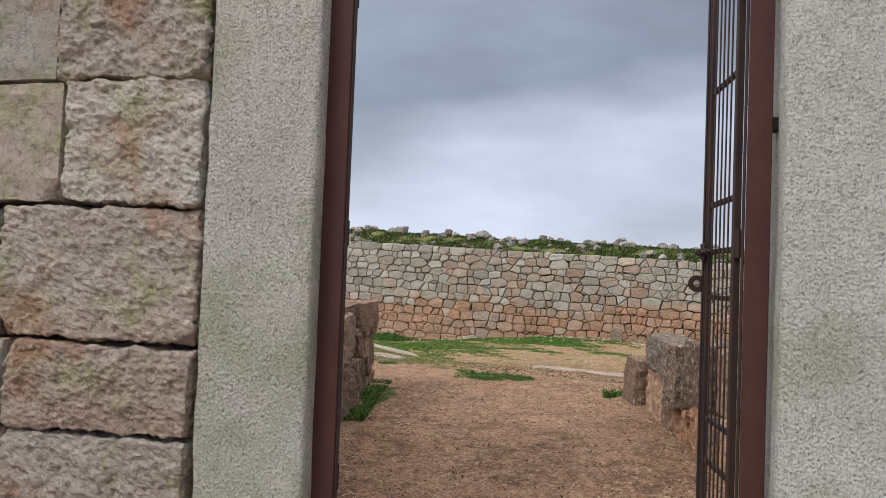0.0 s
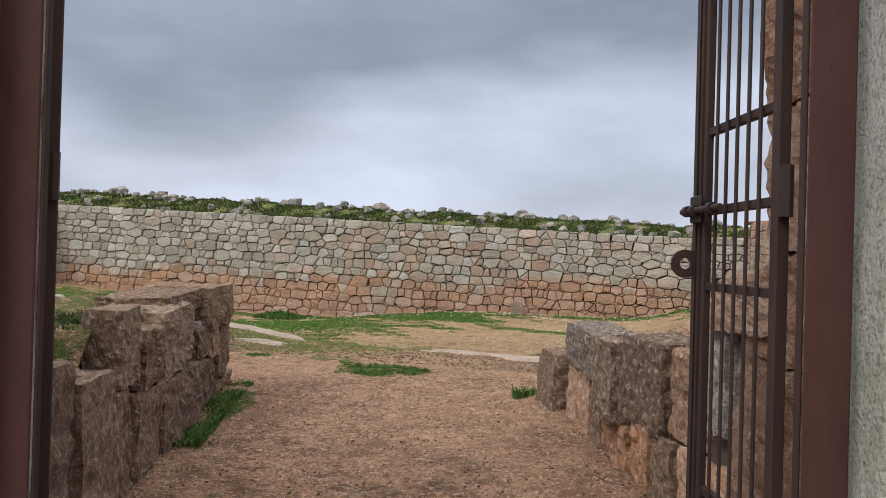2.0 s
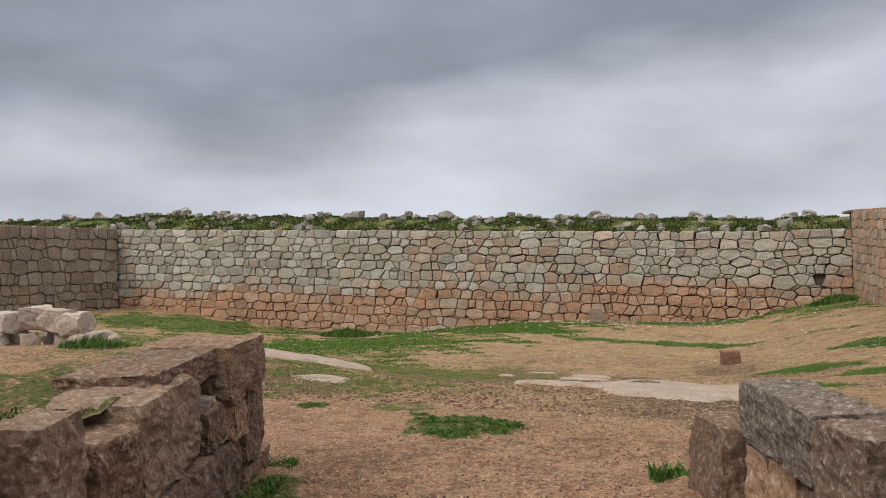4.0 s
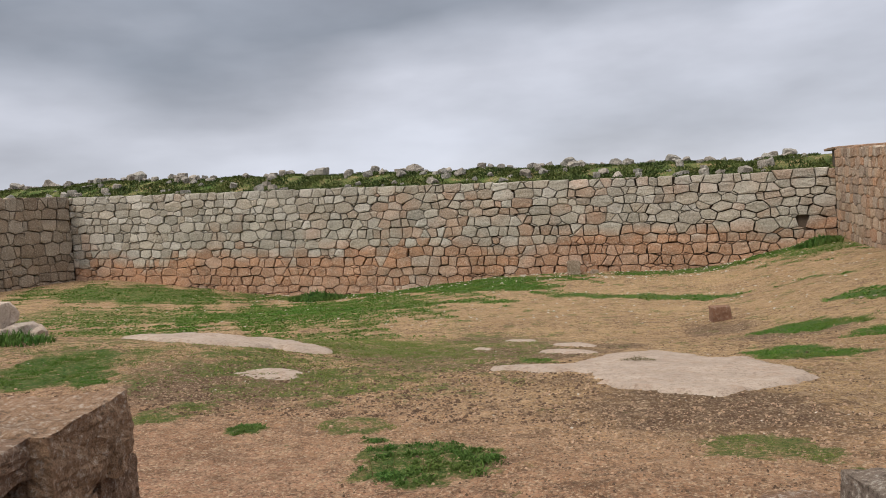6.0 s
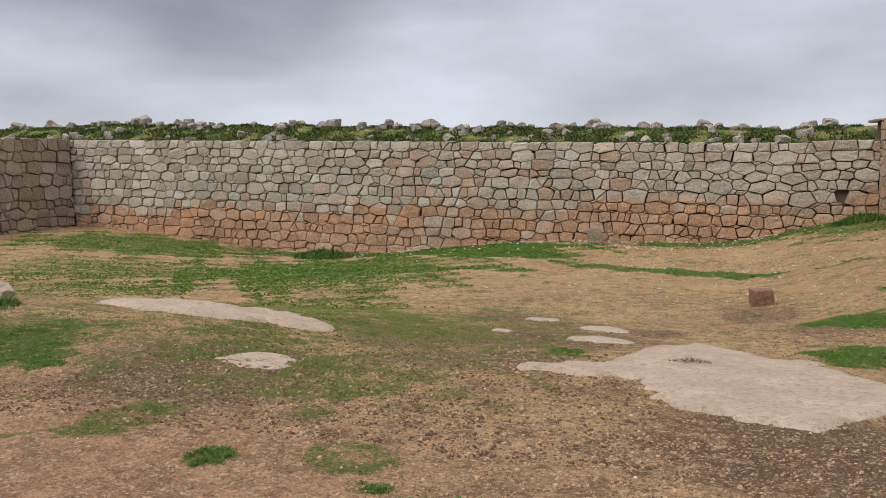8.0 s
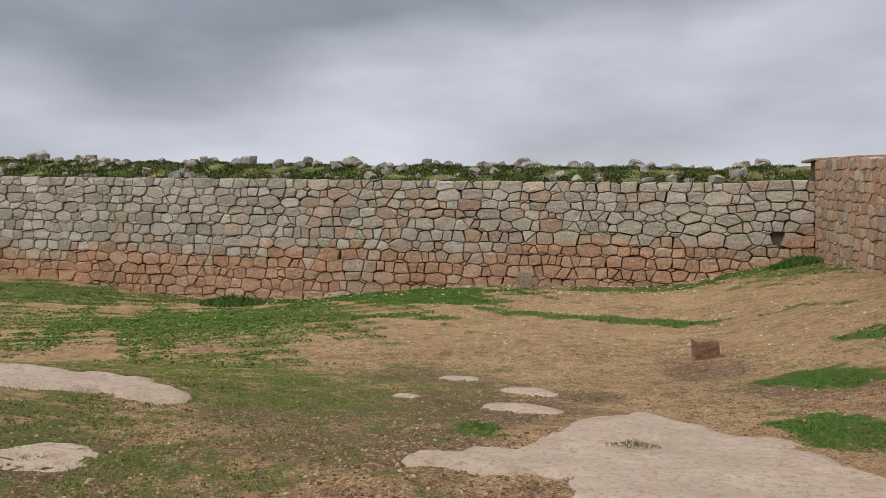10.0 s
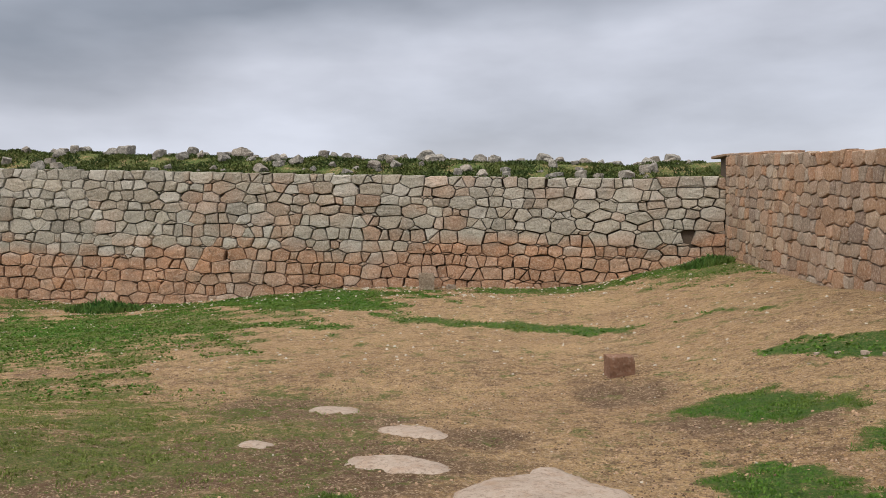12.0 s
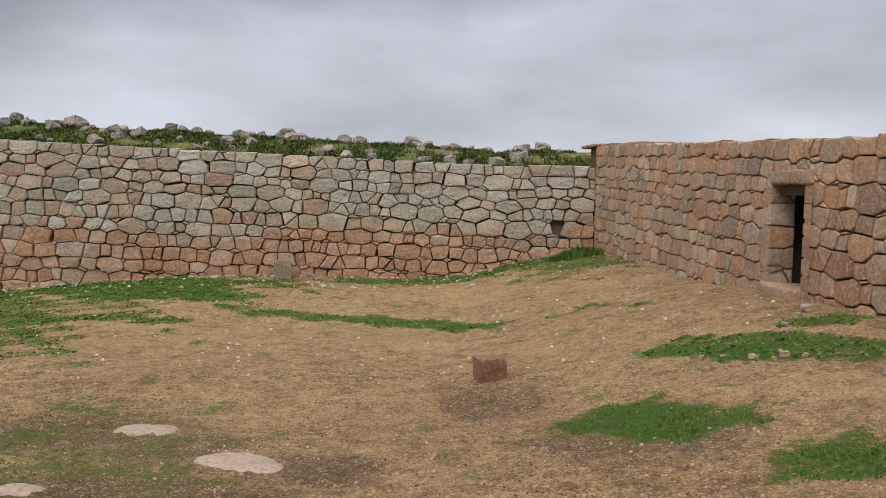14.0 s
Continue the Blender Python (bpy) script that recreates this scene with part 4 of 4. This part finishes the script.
passage_core("left", -1.0, 2.6, 0.58)
passage_core("right", -1.4, 1.5, 0.66)
passage_core("right", -2.95, -1.68, 2.75)


def fill(side, s0, s1, w0, w1, z, seed, label, s_end, heap=0.0):
    """The earth fill behind a passage wall, heaped and sloping off at its far sides."""
    p, nrm = (PL, Vector((-DV.y, DV.x, 0))) if side == "left" else (PR, Vector((DV.y, -DV.x, 0)))
    ns, nw = 44, 44
    verts, grass = [], []
    for j in range(nw + 1):
        for i in range(ns + 1):
            s, w = s0 + (s1 - s0) * i / ns, w0 + (w1 - w0) * j / nw
            q = p + DV * s + nrm * w
            drop = float(smooth_step(s1 - 0.9, s1, s)) + float(smooth_step(w1 - 1.6, w1, w)) + float(smooth_step(1.2, 0.7, w) * smooth_step(s_end - 0.5, s_end, s))
            g = gz(q.x, q.y)
            top = z + heap * math.exp(-((s - 1.0) ** 2 + (w - 0.75) ** 2) / 0.05) + (0.16 if side == "left" else 0.07) * noise.noise(Vector((q.x * 0.9, q.y * 0.9, seed))) + 0.05 * noise.noise(Vector((q.x * 4, q.y * 4, seed)))
            if side == "left":
                mound = float(smooth_step(-0.25, 0.2, s) * (1 - smooth_step(1.2, 2.2, w)))
                top += 0.07 * mound - 0.32 * (1 - float(smooth_step(0.3, 0.75, w))) * (1 - mound)
            verts.append((q.x, q.y, top + (g - 0.2 - top) * min(1, drop)))
            grass.append(0.75 if side == "left" else 0.05)
    faces = [(j * (ns + 1) + i, j * (ns + 1) + i + 1, (j + 1) * (ns + 1) + i + 1, (j + 1) * (ns + 1) + i) for j in range(nw) for i in range(ns)]
    if side == "right":
        faces = [f[::-1] for f in faces]
    ob = mesh_object("ground_fill_" + side, verts, faces, EARTH, smooth=True)
    for name, values in (("grass", np.array(grass)), ("rosy", np.full(len(verts), 1.0))):
        a = ob.data.attributes.new(name, "FLOAT", "POINT")
        a.data.foreach_set("value", values.astype(np.float32))
    tagged(ob, label, "earth bank", kind="structure")


fill("left", -1.3, 2.75, 0.18, 4.5, 0.79, 3, "weedy earth fill behind the passage wall", 2.7)
fill("right", -1.5, 2.3, 0.28, 4.2, 0.64, 5, "bare stony earth fill behind the passage wall", 1.7, 0.2)


# ---- bedrock slabs and loose stones ----
def slab(lobes, h, seed, label, mat=STONE_PALE, cell=0.07):
    """A low outcrop: a field of overlapping lobes (centre, half sizes, turn) with a ragged rim, rising out of the soil."""
    lobes = [(*lobe[:4], math.cos(radians(lobe[4])), math.sin(radians(lobe[4]))) for lobe in lobes]
    x0, x1 = min(q[0] - max(q[2:4]) * 1.35 for q in lobes), max(q[0] + max(q[2:4]) * 1.35 for q in lobes)
    y0, y1 = min(q[1] - max(q[2:4]) * 1.35 for q in lobes), max(q[1] + max(q[2:4]) * 1.35 for q in lobes)
    nx, ny = max(12, int((x1 - x0) / cell)), max(12, int((y1 - y0) / cell))
    verts, inside = [], []
    for j in range(ny + 1):
        for i in range(nx + 1):
            px, py = x0 + (x1 - x0) * i / nx, y0 + (y1 - y0) * j / ny
            f = -9.0
            for cx, cy, rx, ry, c, s in lobes:
                u, v = ((px - cx) * c + (py - cy) * s) / rx, (-(px - cx) * s + (py - cy) * c) / ry
                f = max(f, (1 - math.hypot(u, v)) * min(rx, ry))
            rag = 0.32 * noise.noise(Vector((px * 1.1, py * 1.1, seed))) + 0.17 * noise.noise(Vector((px * 3.1, py * 3.1, seed))) + 0.06 * noise.noise(Vector((px * 9, py * 9, seed)))
            f += rag * max(0.45, min(1.0, min(lobes[0][2:4])))
            lift = h * float(smooth_step(-0.03, 0.10, f)) + (0.035 * noise.noise(Vector((px * 1.2, py * 1.2, seed))) + 0.016 * noise.noise(Vector((px * 5, py * 5, seed)))) * float(smooth_step(0, 0.3, f))
            swell = 0.05 * noise.noise(Vector((px * 0.55, py * 0.55, 0))) + 0.022 * noise.noise(Vector((px * 2.1, py * 2.1, 3)))
            verts.append((px, py, gz(px, py) + swell + lift - 0.05 * (1 - float(smooth_step(-0.06, 0.0, f)))))
            inside.append(f > -0.14)
    keep = {}
    faces = []
    for j in range(ny):
        for i in range(nx):
            q = (j * (nx + 1) + i, j * (nx + 1) + i + 1, (j + 1) * (nx + 1) + i + 1, (j + 1) * (nx + 1) + i)
            if all(inside[k] for k in q):
                faces.append(tuple(keep.setdefault(k, len(keep)) for k in q))
    ob = mesh_object("bedrock_slab", [verts[k] for k in keep], faces, mat, smooth=True)
    return tagged(ob, label, "rock slab", group="bedrock slabs")


slab([(0.1, 11.9, 1.15, 1.9, 0), (-0.5, 13.8, 1.05, 1.45, 0), (-1.35, 12.35, 0.92, 0.6, 25), (0.45, 13.9, 0.5, 0.45, 0)], 0.05, 2, "broad flat slab of pale pink bedrock in the court")
slab([(-7.9, 14.0, 1.35, 0.6, 12), (-6.7, 14.6, 0.9, 0.5, -20), (-9.0, 14.2, 0.7, 0.6, 0)], 0.07, 5, "flat pale bedrock slab with turf round it")
slab([(-5.2, 11.3, 0.45, 0.4, 20)], 0.016, 12, "bare pale rock showing through the turf")
slab([(-3.48, 19.15, 0.36, 0.3, 0)], 0.035, 8, "small flat pale paving stone sunk in earth", cell=0.04)
slab([(-2.03, 17.45, 0.45, 0.3, -30)], 0.035, 9, "small flat pale paving stone sunk in earth", cell=0.04)
slab([(-1.93, 15.65, 0.48, 0.34, -15)], 0.035, 10, "flat pale stone sunk in dark earth", cell=0.04)
slab([(-3.7, 16.4, 0.2, 0.2, 0)], 0.035, 11, "small flat grey stone in the grass", cell=0.04)


def loose(name, x, y, sx, sy, sz, seed, label, mat=STONE_LOOSE, turn=0.0, z=None, sink=0.06, group="", rounding=0.12, rough=0.07, tilt=0.0, chip=0.8):
    ob = new(name, rock_mesh(name, sx, sy, sz, seed, mat, 9, rounding * 0.3, rough, 0.02, chip=chip))
    ob.matrix_basis = pose(x, y, (gz(x, y) if z is None else z) - sink, tilt, tilt * 0.6, turn)
    return tagged(ob, label, "stone", group=group)


loose("stone_block", 0.78, 21.95, 0.45, 0.36, 0.42, 3, "squared brown stone block standing on bare earth", STONE_BROWN, 12, rough=0.03, chip=0.98)
loose("stone_block", -4.6, 36.2, 0.55, 0.4, 0.66, 4, "upright pale stone block near the wall foot", STONE_LEFT, 8, rough=0.03, chip=0.97)
loose("stone_block", -3.75, 36.4, 0.3, 0.25, 0.22, 5, "small pale stone beside an upright block", STONE_LEFT, 30)
for i, (x, y, d) in enumerate(((4.45, 20.05, 0.14), (4.62, 19.95, 0.1), (4.3, 20.15, 0.09), (4.1, 20.25, 0.12), (3.85, 20.45, 0.08), (3.6, 20.6, 0.09), (4.52, 20.2, 0.08), (4.0, 20.1, 0.07), (3.4, 20.5, 0.06), (4.9, 18.6, 0.2), (5.6, 21.9, 0.16), (5.9, 22.3, 0.22), (5.2, 21.4, 0.12))):
    loose("white_stone", x + 0.09 * math.sin(i * 3.1), y + 0.16 * math.sin(i * 5.3), d * 0.8, d * 0.65, d * 0.5, 10 + i, "small white stone lying in short grass", STONE_PALE, i * 40, sink=0.02, group="white stones")
rnd = random.Random(12)
for i in range(15):
    a, q = rnd.uniform(0, 6.28), rnd.uniform(0, 1) ** 0.6
    d = rnd.uniform(0.3, 0.75)
    loose("rubble_stone", -12.2 + math.cos(a) * q * 1.5, 12.7 + math.sin(a) * q * 0.9, d, d * 0.8, d * rnd.uniform(0.6, 1.0), 30 + i, "pale broken rubble stone in a heap", STONE_RUBBLE, rnd.uniform(0, 360), sink=0.1, group="rubble heap", tilt=rnd.uniform(-15, 15))
for i, (dx, dz) in enumerate(((-0.5, 0.45), (-1.1, 0.5), (-0.1, 0.4), (-1.7, 0.42))):
    loose("rubble_stone", -11.2 + dx, 12.7, 0.6, 0.5, 0.42, 60 + i, "pale broken rubble stone in a heap", STONE_RUBBLE, i * 50, z=gz(-11, 12.7) + dz - 0.1, group="rubble heap")
# stones on the fill
for i in range(16):
    s, w = rnd.uniform(-1.2, 1.2), 0.5 + 2.0 * rnd.random() ** 2
    q = PR + DV * s + Vector((DV.y, -DV.x, 0)) * w
    d = rnd.uniform(0.08, 0.26)
    loose("rubble_stone", q.x, q.y, d, d * 0.8, d * 0.6, 80 + i, "small broken stone on the bare fill", STONE_RED if i % 2 else STONE_KERB, i * 33, z=0.64, sink=0.02, group="fill stones")
for i in range(12):
    s, w = rnd.uniform(-1.0, 1.8), rnd.uniform(1.0, 3.2)
    q = PL + DV * s + Vector((-DV.y, DV.x, 0)) * w
    d = rnd.uniform(0.1, 0.3)
    loose("rubble_stone", q.x, q.y, d, d * 0.8, d * 0.7, 110 + i, "broken stone on the weedy fill", STONE_LOOSE, i * 33, z=0.77, sink=0.02, group="fill stones")


# rocks along the crest of the bank
def crest_rocks():
    rnd = random.Random(21)
    big = [(-38.5, 0.9), (-36.4, 1.1), (-35.6, 0.8), (-30.3, 0.8), (-29.5, 0.95), (-27.0, 0.8), (-25.6, 0.7), (-18.9, 0.75), (-18.3, 0.9), (-15.3, 0.85), (-13.8, 0.7), (-13.2, 0.9),
           (-9.6, 0.6), (-6.7, 0.7), (-5.2, 0.95), (-4.6, 0.7), (-3.1, 0.9), (-2.4, 0.75), (-0.5, 0.75), (2.3, 0.6), (4.0, 0.7), (4.6, 0.8)]
    spots = [(x, 40.9 + rnd.uniform(-0.3, 0.3), d * 0.85) for x, d in big]
    spots += [(rnd.uniform(-46, 5.5), rnd.choice((rnd.uniform(37.6, 40), rnd.uniform(40.2, 41.4), rnd.uniform(40.4, 41.2))), rnd.uniform(0.2, 0.6)) for _ in range(270)]
    for i, (x, y, d) in enumerate(spots):
        loose("crest_rock", x, y, d * rnd.uniform(0.6, 0.95), d * 0.6, d * rnd.uniform(0.4, 0.7), i * 1.7, "loose grey rock on the crest of the bank", STONE_LOOSE, rnd.uniform(0, 360), z=bank_height(x, y), sink=0.07, group="crest rocks", tilt=rnd.uniform(-32, 32))


crest_rocks()


def cap_slabs():
    for i, (y, w) in enumerate(((36.3, 1.6), (34.2, 2.4), (38.2, 2.0))):
        ob = new("coping_slab", rock_mesh("coping_slab", 1.2, w, 0.11, 70 + i, STONE_RIGHT, 5, 0.2, 0.02))
        ob.matrix_basis = pose(right_x(y) + 0.63, y, right_top(y) - 0.05, 0, 0, 2)
        tagged(ob, "thin flat coping slab on the wall top", "coping", group="coping slabs")


cap_slabs()


# ---- grass, weeds and grit ----
def blades(name, spots, material, label, height=(0.04, 0.1), width=0.008, lean=0.6, category="grass"):
    rnd = np.random.RandomState(len(spots) + 7)
    p = np.array(spots)
    n = len(p)
    a, t = rnd.uniform(0, 2 * np.pi, n), rnd.uniform(0, 2 * np.pi, n)
    h = rnd.uniform(height[0], height[1], n) * (p[:, 3] if p.shape[1] > 3 else 1)
    w = width * rnd.uniform(0.6, 1.4, n) * (p[:, 3] if p.shape[1] > 3 else 1)
    k = h * rnd.uniform(0.1, lean, n)
    side = np.stack([np.cos(a) * w, np.sin(a) * w, 0 * w], 1)
    out = np.stack([np.cos(t) * k, np.sin(t) * k, h], 1)
    b = p[:, :3]
    mid = b + out * np.array([0.35, 0.35, 0.6])
    verts = np.stack([b - side, b + side, mid + side * 0.8, mid - side * 0.8, b + out], 1).reshape(-1, 3)
    faces = []
    for i in range(n):
        j = i * 5
        faces += [(j, j + 1, j + 2, j + 3), (j + 3, j + 2, j + 4)]
    ob = mesh_object(name, verts.tolist(), faces, material)
    return tagged(ob, label, category, kind="stuff")


def turf_spots(patches, per_m2, seed, scale=1.0):
    rnd = np.random.RandomState(seed)
    spots = []
    for cx, cy, rx, ry, turn, k in patches:
        c, s = math.cos(radians(turn)), math.sin(radians(turn))
        n = int(per_m2 * 4 * 1.5 * rx * ry)
        u, v = rnd.uniform(-1.25, 1.25, n) * rx, rnd.uniform(-1.25, 1.25, n) * ry
        x, y = cx + u * c - v * s, cy + u * s + v * c
        keep = turf_density(x, y) > rnd.uniform(0.3, 0.95, n)
        x, y = x[keep], y[keep]
        z = ground_height(x, y)
        for px, py, pz in zip(x.tolist(), y.tolist(), z.tolist()):
            if noise.noise(Vector((px * 8, py * 8, 2))) + 0.5 * noise.noise(Vector((px * 2.6, py * 2.6, 5))) < -0.12:
                continue
            spots.append((px, py, pz - 0.008 + 0.05 * noise.noise(Vector((px * 0.55, py * 0.55, 0))), scale))
    return spots


blades("grass_near", turf_spots([q for q in TURF_NEAR[1:] if q[5] > 0.78], 9000, 1, 0.8), GRASS, "short green grass in patches on earth", (0.01, 0.04), 0.0035, 1.5)
blades("thin_grass_near", turf_spots([q for q in TURF_NEAR[1:] if q[5] <= 0.78], 8000, 5, 0.8), THIN, "thin olive grass on trodden earth", (0.008, 0.03), 0.0035, 1.6)
blades("thin_grass_middle", turf_spots([q for q in TURF_MID if q[5] <= 0.78], 2200, 6, 1.0), THIN, "thin olive grass on trodden earth", (0.008, 0.035), 0.006, 1.6)
blades("grass_middle", turf_spots([q for q in TURF_MID if q[5] > 0.78], 3200, 2, 1.0), GRASS, "short green grass in patches on earth", (0.01, 0.04), 0.006, 1.6)
blades("grass_far", turf_spots(TURF_FAR, 260, 3, 1.3), GRASS, "short green turf along the foot of the wall", (0.012, 0.04), 0.02, 1.8)


def clump_spots(patches, per_m2, leaves, spread, seed):
    """Leafy rosettes: each clump is a handful of leaves round one root, higher in its middle."""
    rnd = random.Random(seed)
    out = []
    for x, y, z, k in turf_spots(patches, per_m2, seed):
        size = rnd.uniform(0.5, 1.3)
        for _ in range(int(leaves * size)):
            a, r = rnd.uniform(0, 6.283), abs(rnd.gauss(0, spread)) * size
            out.append((x + math.cos(a) * r, y + math.sin(a) * r, z + max(0.0, 0.035 * size - 0.5 * r) * rnd.random(), size))
    return out


blades("weed_tuft", clump_spots(TURF_NEAR[:1], 420, 90, 0.04, 4), WEED, "low leafy weed tuft on bare earth", (0.006, 0.02), 0.0042, 2.4, "weeds")
blades("dry_stalks", clump_spots(TURF_NEAR[:1], 40, 3, 0.05, 14), DRY, "dry brown stalks in the weed tuft", (0.06, 0.16), 0.0018, 1.2, "weeds")
blades("weed_tuft", clump_spots(TURF_NEAR[1:2], 420, 90, 0.035, 5), WEED, "small leafy weed tuft on bare earth", (0.006, 0.02), 0.0042, 2.4, "weeds")


def strip_spots(side, s0, s1, w0, w1, count, z, seed, scale=1.0):
    rnd = random.Random(seed)
    p, nrm = (PL, Vector((-DV.y, DV.x, 0))) if side == "left" else (PR, Vector((DV.y, -DV.x, 0)))
    out = []
    for _ in range(count):
        s, w = rnd.uniform(s0, s1), rnd.uniform(w0, w1)
        q = p + DV * s + nrm * w
        if noise.noise(Vector((q.x * 3, q.y * 3, seed))) + rnd.uniform(-0.3, 0.3) < -0.05:
            continue
        out.append((q.x, q.y, (gz(q.x, q.y) if z is None else z) - 0.01, scale))
    return out


blades("weeds_wall_foot", strip_spots("left", 1.2, 3.5, -0.2, 0.02, 6000, None, 3), WEED, "dark green weeds along the wall foot", (0.012, 0.075), 0.005, 1.6, "weeds")
blades("weeds_on_fill", strip_spots("left", -1.8, 0.9, 0.6, 3.2, 9000, 0.79, 5), HEATH, "dull green weeds on the earth fill", (0.01, 0.04), 0.005, 1.6, "weeds")
blades("weeds_on_mound", strip_spots("left", -0.05, 1.0, 0.2, 1.5, 9000, 0.85, 8), HEATH, "dull green moss and weeds heaped behind the passage stones", (0.01, 0.035), 0.004, 1.8, "weeds")
blades("weed_end_stone", strip_spots("right", 2.1, 2.4, -0.25, 0.0, 250, None, 6), WEED, "small weed at the foot of the end stone", (0.04, 0.13), 0.01, 1.0, "weeds")


def shrub_spots(x, y, r, count, seed):
    rnd = random.Random(seed)
    out = []
    for _ in range(count):
        a, q = rnd.uniform(0, 6.283), rnd.random() ** 0.6 * r
        px, py = x + math.cos(a) * q * 1.6, y + math.sin(a) * q
        out.append((px, py, gz(px, py) + rnd.uniform(0, 0.45) * max(0.0, r - q), 1.0))
    return out


blades("weeds_corner", shrub_spots(4.9, 35.3, 0.55, 1500, 3), WEED, "low dark green shrub by the wall corner", (0.08, 0.22), 0.02, 1.2, "weeds")
blades("weeds_wall_middle", shrub_spots(-16.3, 35.2, 0.9, 1800, 4), WEED, "low dark green shrub at the wall foot", (0.06, 0.2), 0.02, 1.2, "weeds")
blades("weeds_heap", shrub_spots(-10.4, 12.2, 0.45, 900, 5), WEED, "dark weeds round the rubble heap", (0.04, 0.14), 0.01, 1.2, "weeds")

blades("weeds_slab", [(x, y, z + 0.07, 1.0) for x, y, z, k in shrub_spots(-0.6, 13.0, 0.15, 260, 9)], DRY, "small dry weed tuft in a crack of the bedrock", (0.008, 0.03), 0.004, 1.6, "weeds")


def bank_spots(count, seed, scale):
    rnd = random.Random(seed)
    out = []
    for _ in range(count):
        x, y = rnd.uniform(-45, 5.8), rnd.uniform(37.4, 41.4)
        if noise.noise(Vector((x * 0.9, y * 0.9, 8))) + rnd.uniform(-0.25, 0.25) < -0.15:
            continue
        out.append((x, y, bank_height(x, y) - 0.02, scale))
    return out


blades("grass_bank", bank_spots(75000, 4, 1.1), HEATH, "rough dark green herbs on the bank", (0.04, 0.13), 0.026, 1.6)


def grit(name, region, count, size, material, label, seed, bare=0.8):
    """Small stones strewn over the earth, each a squashed six-sided lump."""
    rnd = random.Random(seed)
    verts, faces = [], []
    spots = [region(rnd) for _ in range(count)]
    turf = turf_density(np.array([p[0] for p in spots]), np.array([p[1] for p in spots]))
    for (x, y), g in zip(spots, turf.tolist()):
        if g > 0.45 and rnd.random() < bare:
            continue
        d = size[0] + (size[1] - size[0]) * rnd.random() ** 3
        z, t = gz(x, y) + 0.05 * noise.noise(Vector((x * 0.55, y * 0.55, 0))) + 0.02 * noise.noise(Vector((x * 2.1, y * 2.1, 3))), rnd.uniform(0, 6.28)
        n0 = len(verts)
        for k in range(5):
            a = t + k * 1.2566 + rnd.uniform(-0.25, 0.25)
            verts.append((x + math.cos(a) * d, y + math.sin(a) * d * 0.8, z - d * 0.2))
        for k in range(5):
            a = t + k * 1.2566 + rnd.uniform(-0.25, 0.25)
            verts.append((x + math.cos(a) * d * 0.62 + t * 0.03 * d, y + math.sin(a) * d * 0.5, z + d * rnd.uniform(0.25, 0.8)))
        faces += [(n0 + k, n0 + (k + 1) % 5, n0 + 5 + (k + 1) % 5, n0 + 5 + k) for k in range(5)] + [tuple(n0 + 5 + k for k in range(5))]
    ob = mesh_object(name, verts, faces, material)
    tagged(ob, label, "gravel", kind="stuff")


grit("gravel_passage", lambda r: (r.uniform(-2.6, 1.6), r.uniform(0.5, 9.5)), 26000, (0.003, 0.016), PEBBLE, "loose pinkish gravel on the passage floor", 1)
grit("gravel_court", lambda r: (r.uniform(-9, 4.5), r.uniform(7.5, 24)), 16000, (0.005, 0.026), PEBBLE, "scattered pale pebbles on the court", 2)
grit("gravel_far", lambda r: (r.uniform(-25, 6), r.uniform(22, 36.5)), 1500, (0.015, 0.05), CHIP, "scattered pale stones in the grass", 3, 0.35)
# earth clods, coloured darker to include the shadows between crumbs
CLOD_SHADE = plain_material("clod_with_shade", (0.145, 0.09, 0.058), 0.98, 0.4, by="island")


def clod_spot(r):
    """Clods gather in trodden fields of the court."""
    while True:
        x, y = r.uniform(-9, 4.0), 8.5 + 14 * r.random() ** 1.3
        if noise.noise(Vector((x * 0.5, y * 0.5, 12))) + 0.5 * noise.noise(Vector((x * 1.7, y * 1.7, 5))) + r.uniform(-0.35, 0.35) > 0.05:
            return x, y


grit("clods_court", clod_spot, 26000, (0.003, 0.019), CLOD_SHADE, "crumbled clods of earth on the court, darkened for their small shadows", 8)
grit("clods_passage", lambda r: (r.uniform(-2.2, 1.3), r.uniform(1.0, 9.5)), 12000, (0.002, 0.013), CLOD_SHADE, "crumbs of earth among passage gravel, darkened for their small shadows", 9)
grit("chips_court", lambda r: (r.uniform(-9, 4.5), r.uniform(8.0, 22)), 1300, (0.005, 0.018), CHIP, "small white stone chips on turf and earth", 10, 0.2)
grit("clods_trodden", lambda r: (r.uniform(-6.5, -0.8), 8.6 + 5.5 * r.random() ** 1.2), 7000, (0.006, 0.028), CLOD_SHADE, "crumbled clods of trodden earth, darkened for their small shadows", 11, 0.4)
grit("flakes_trodden", lambda r: (r.uniform(-6.5, -0.8), 8.6 + 6.0 * r.random() ** 1.2), 3000, (0.005, 0.026), PEBBLE, "flat pale stone flakes on trodden earth", 12, 0.2)
grit("chips_wall_foot", lambda r: (r.uniform(-20, 5.5), 36.9 - 3.0 * r.random() ** 2), 900, (0.02, 0.075), CHIP, "small fallen stones along the foot of the long wall", 13, 0.3)
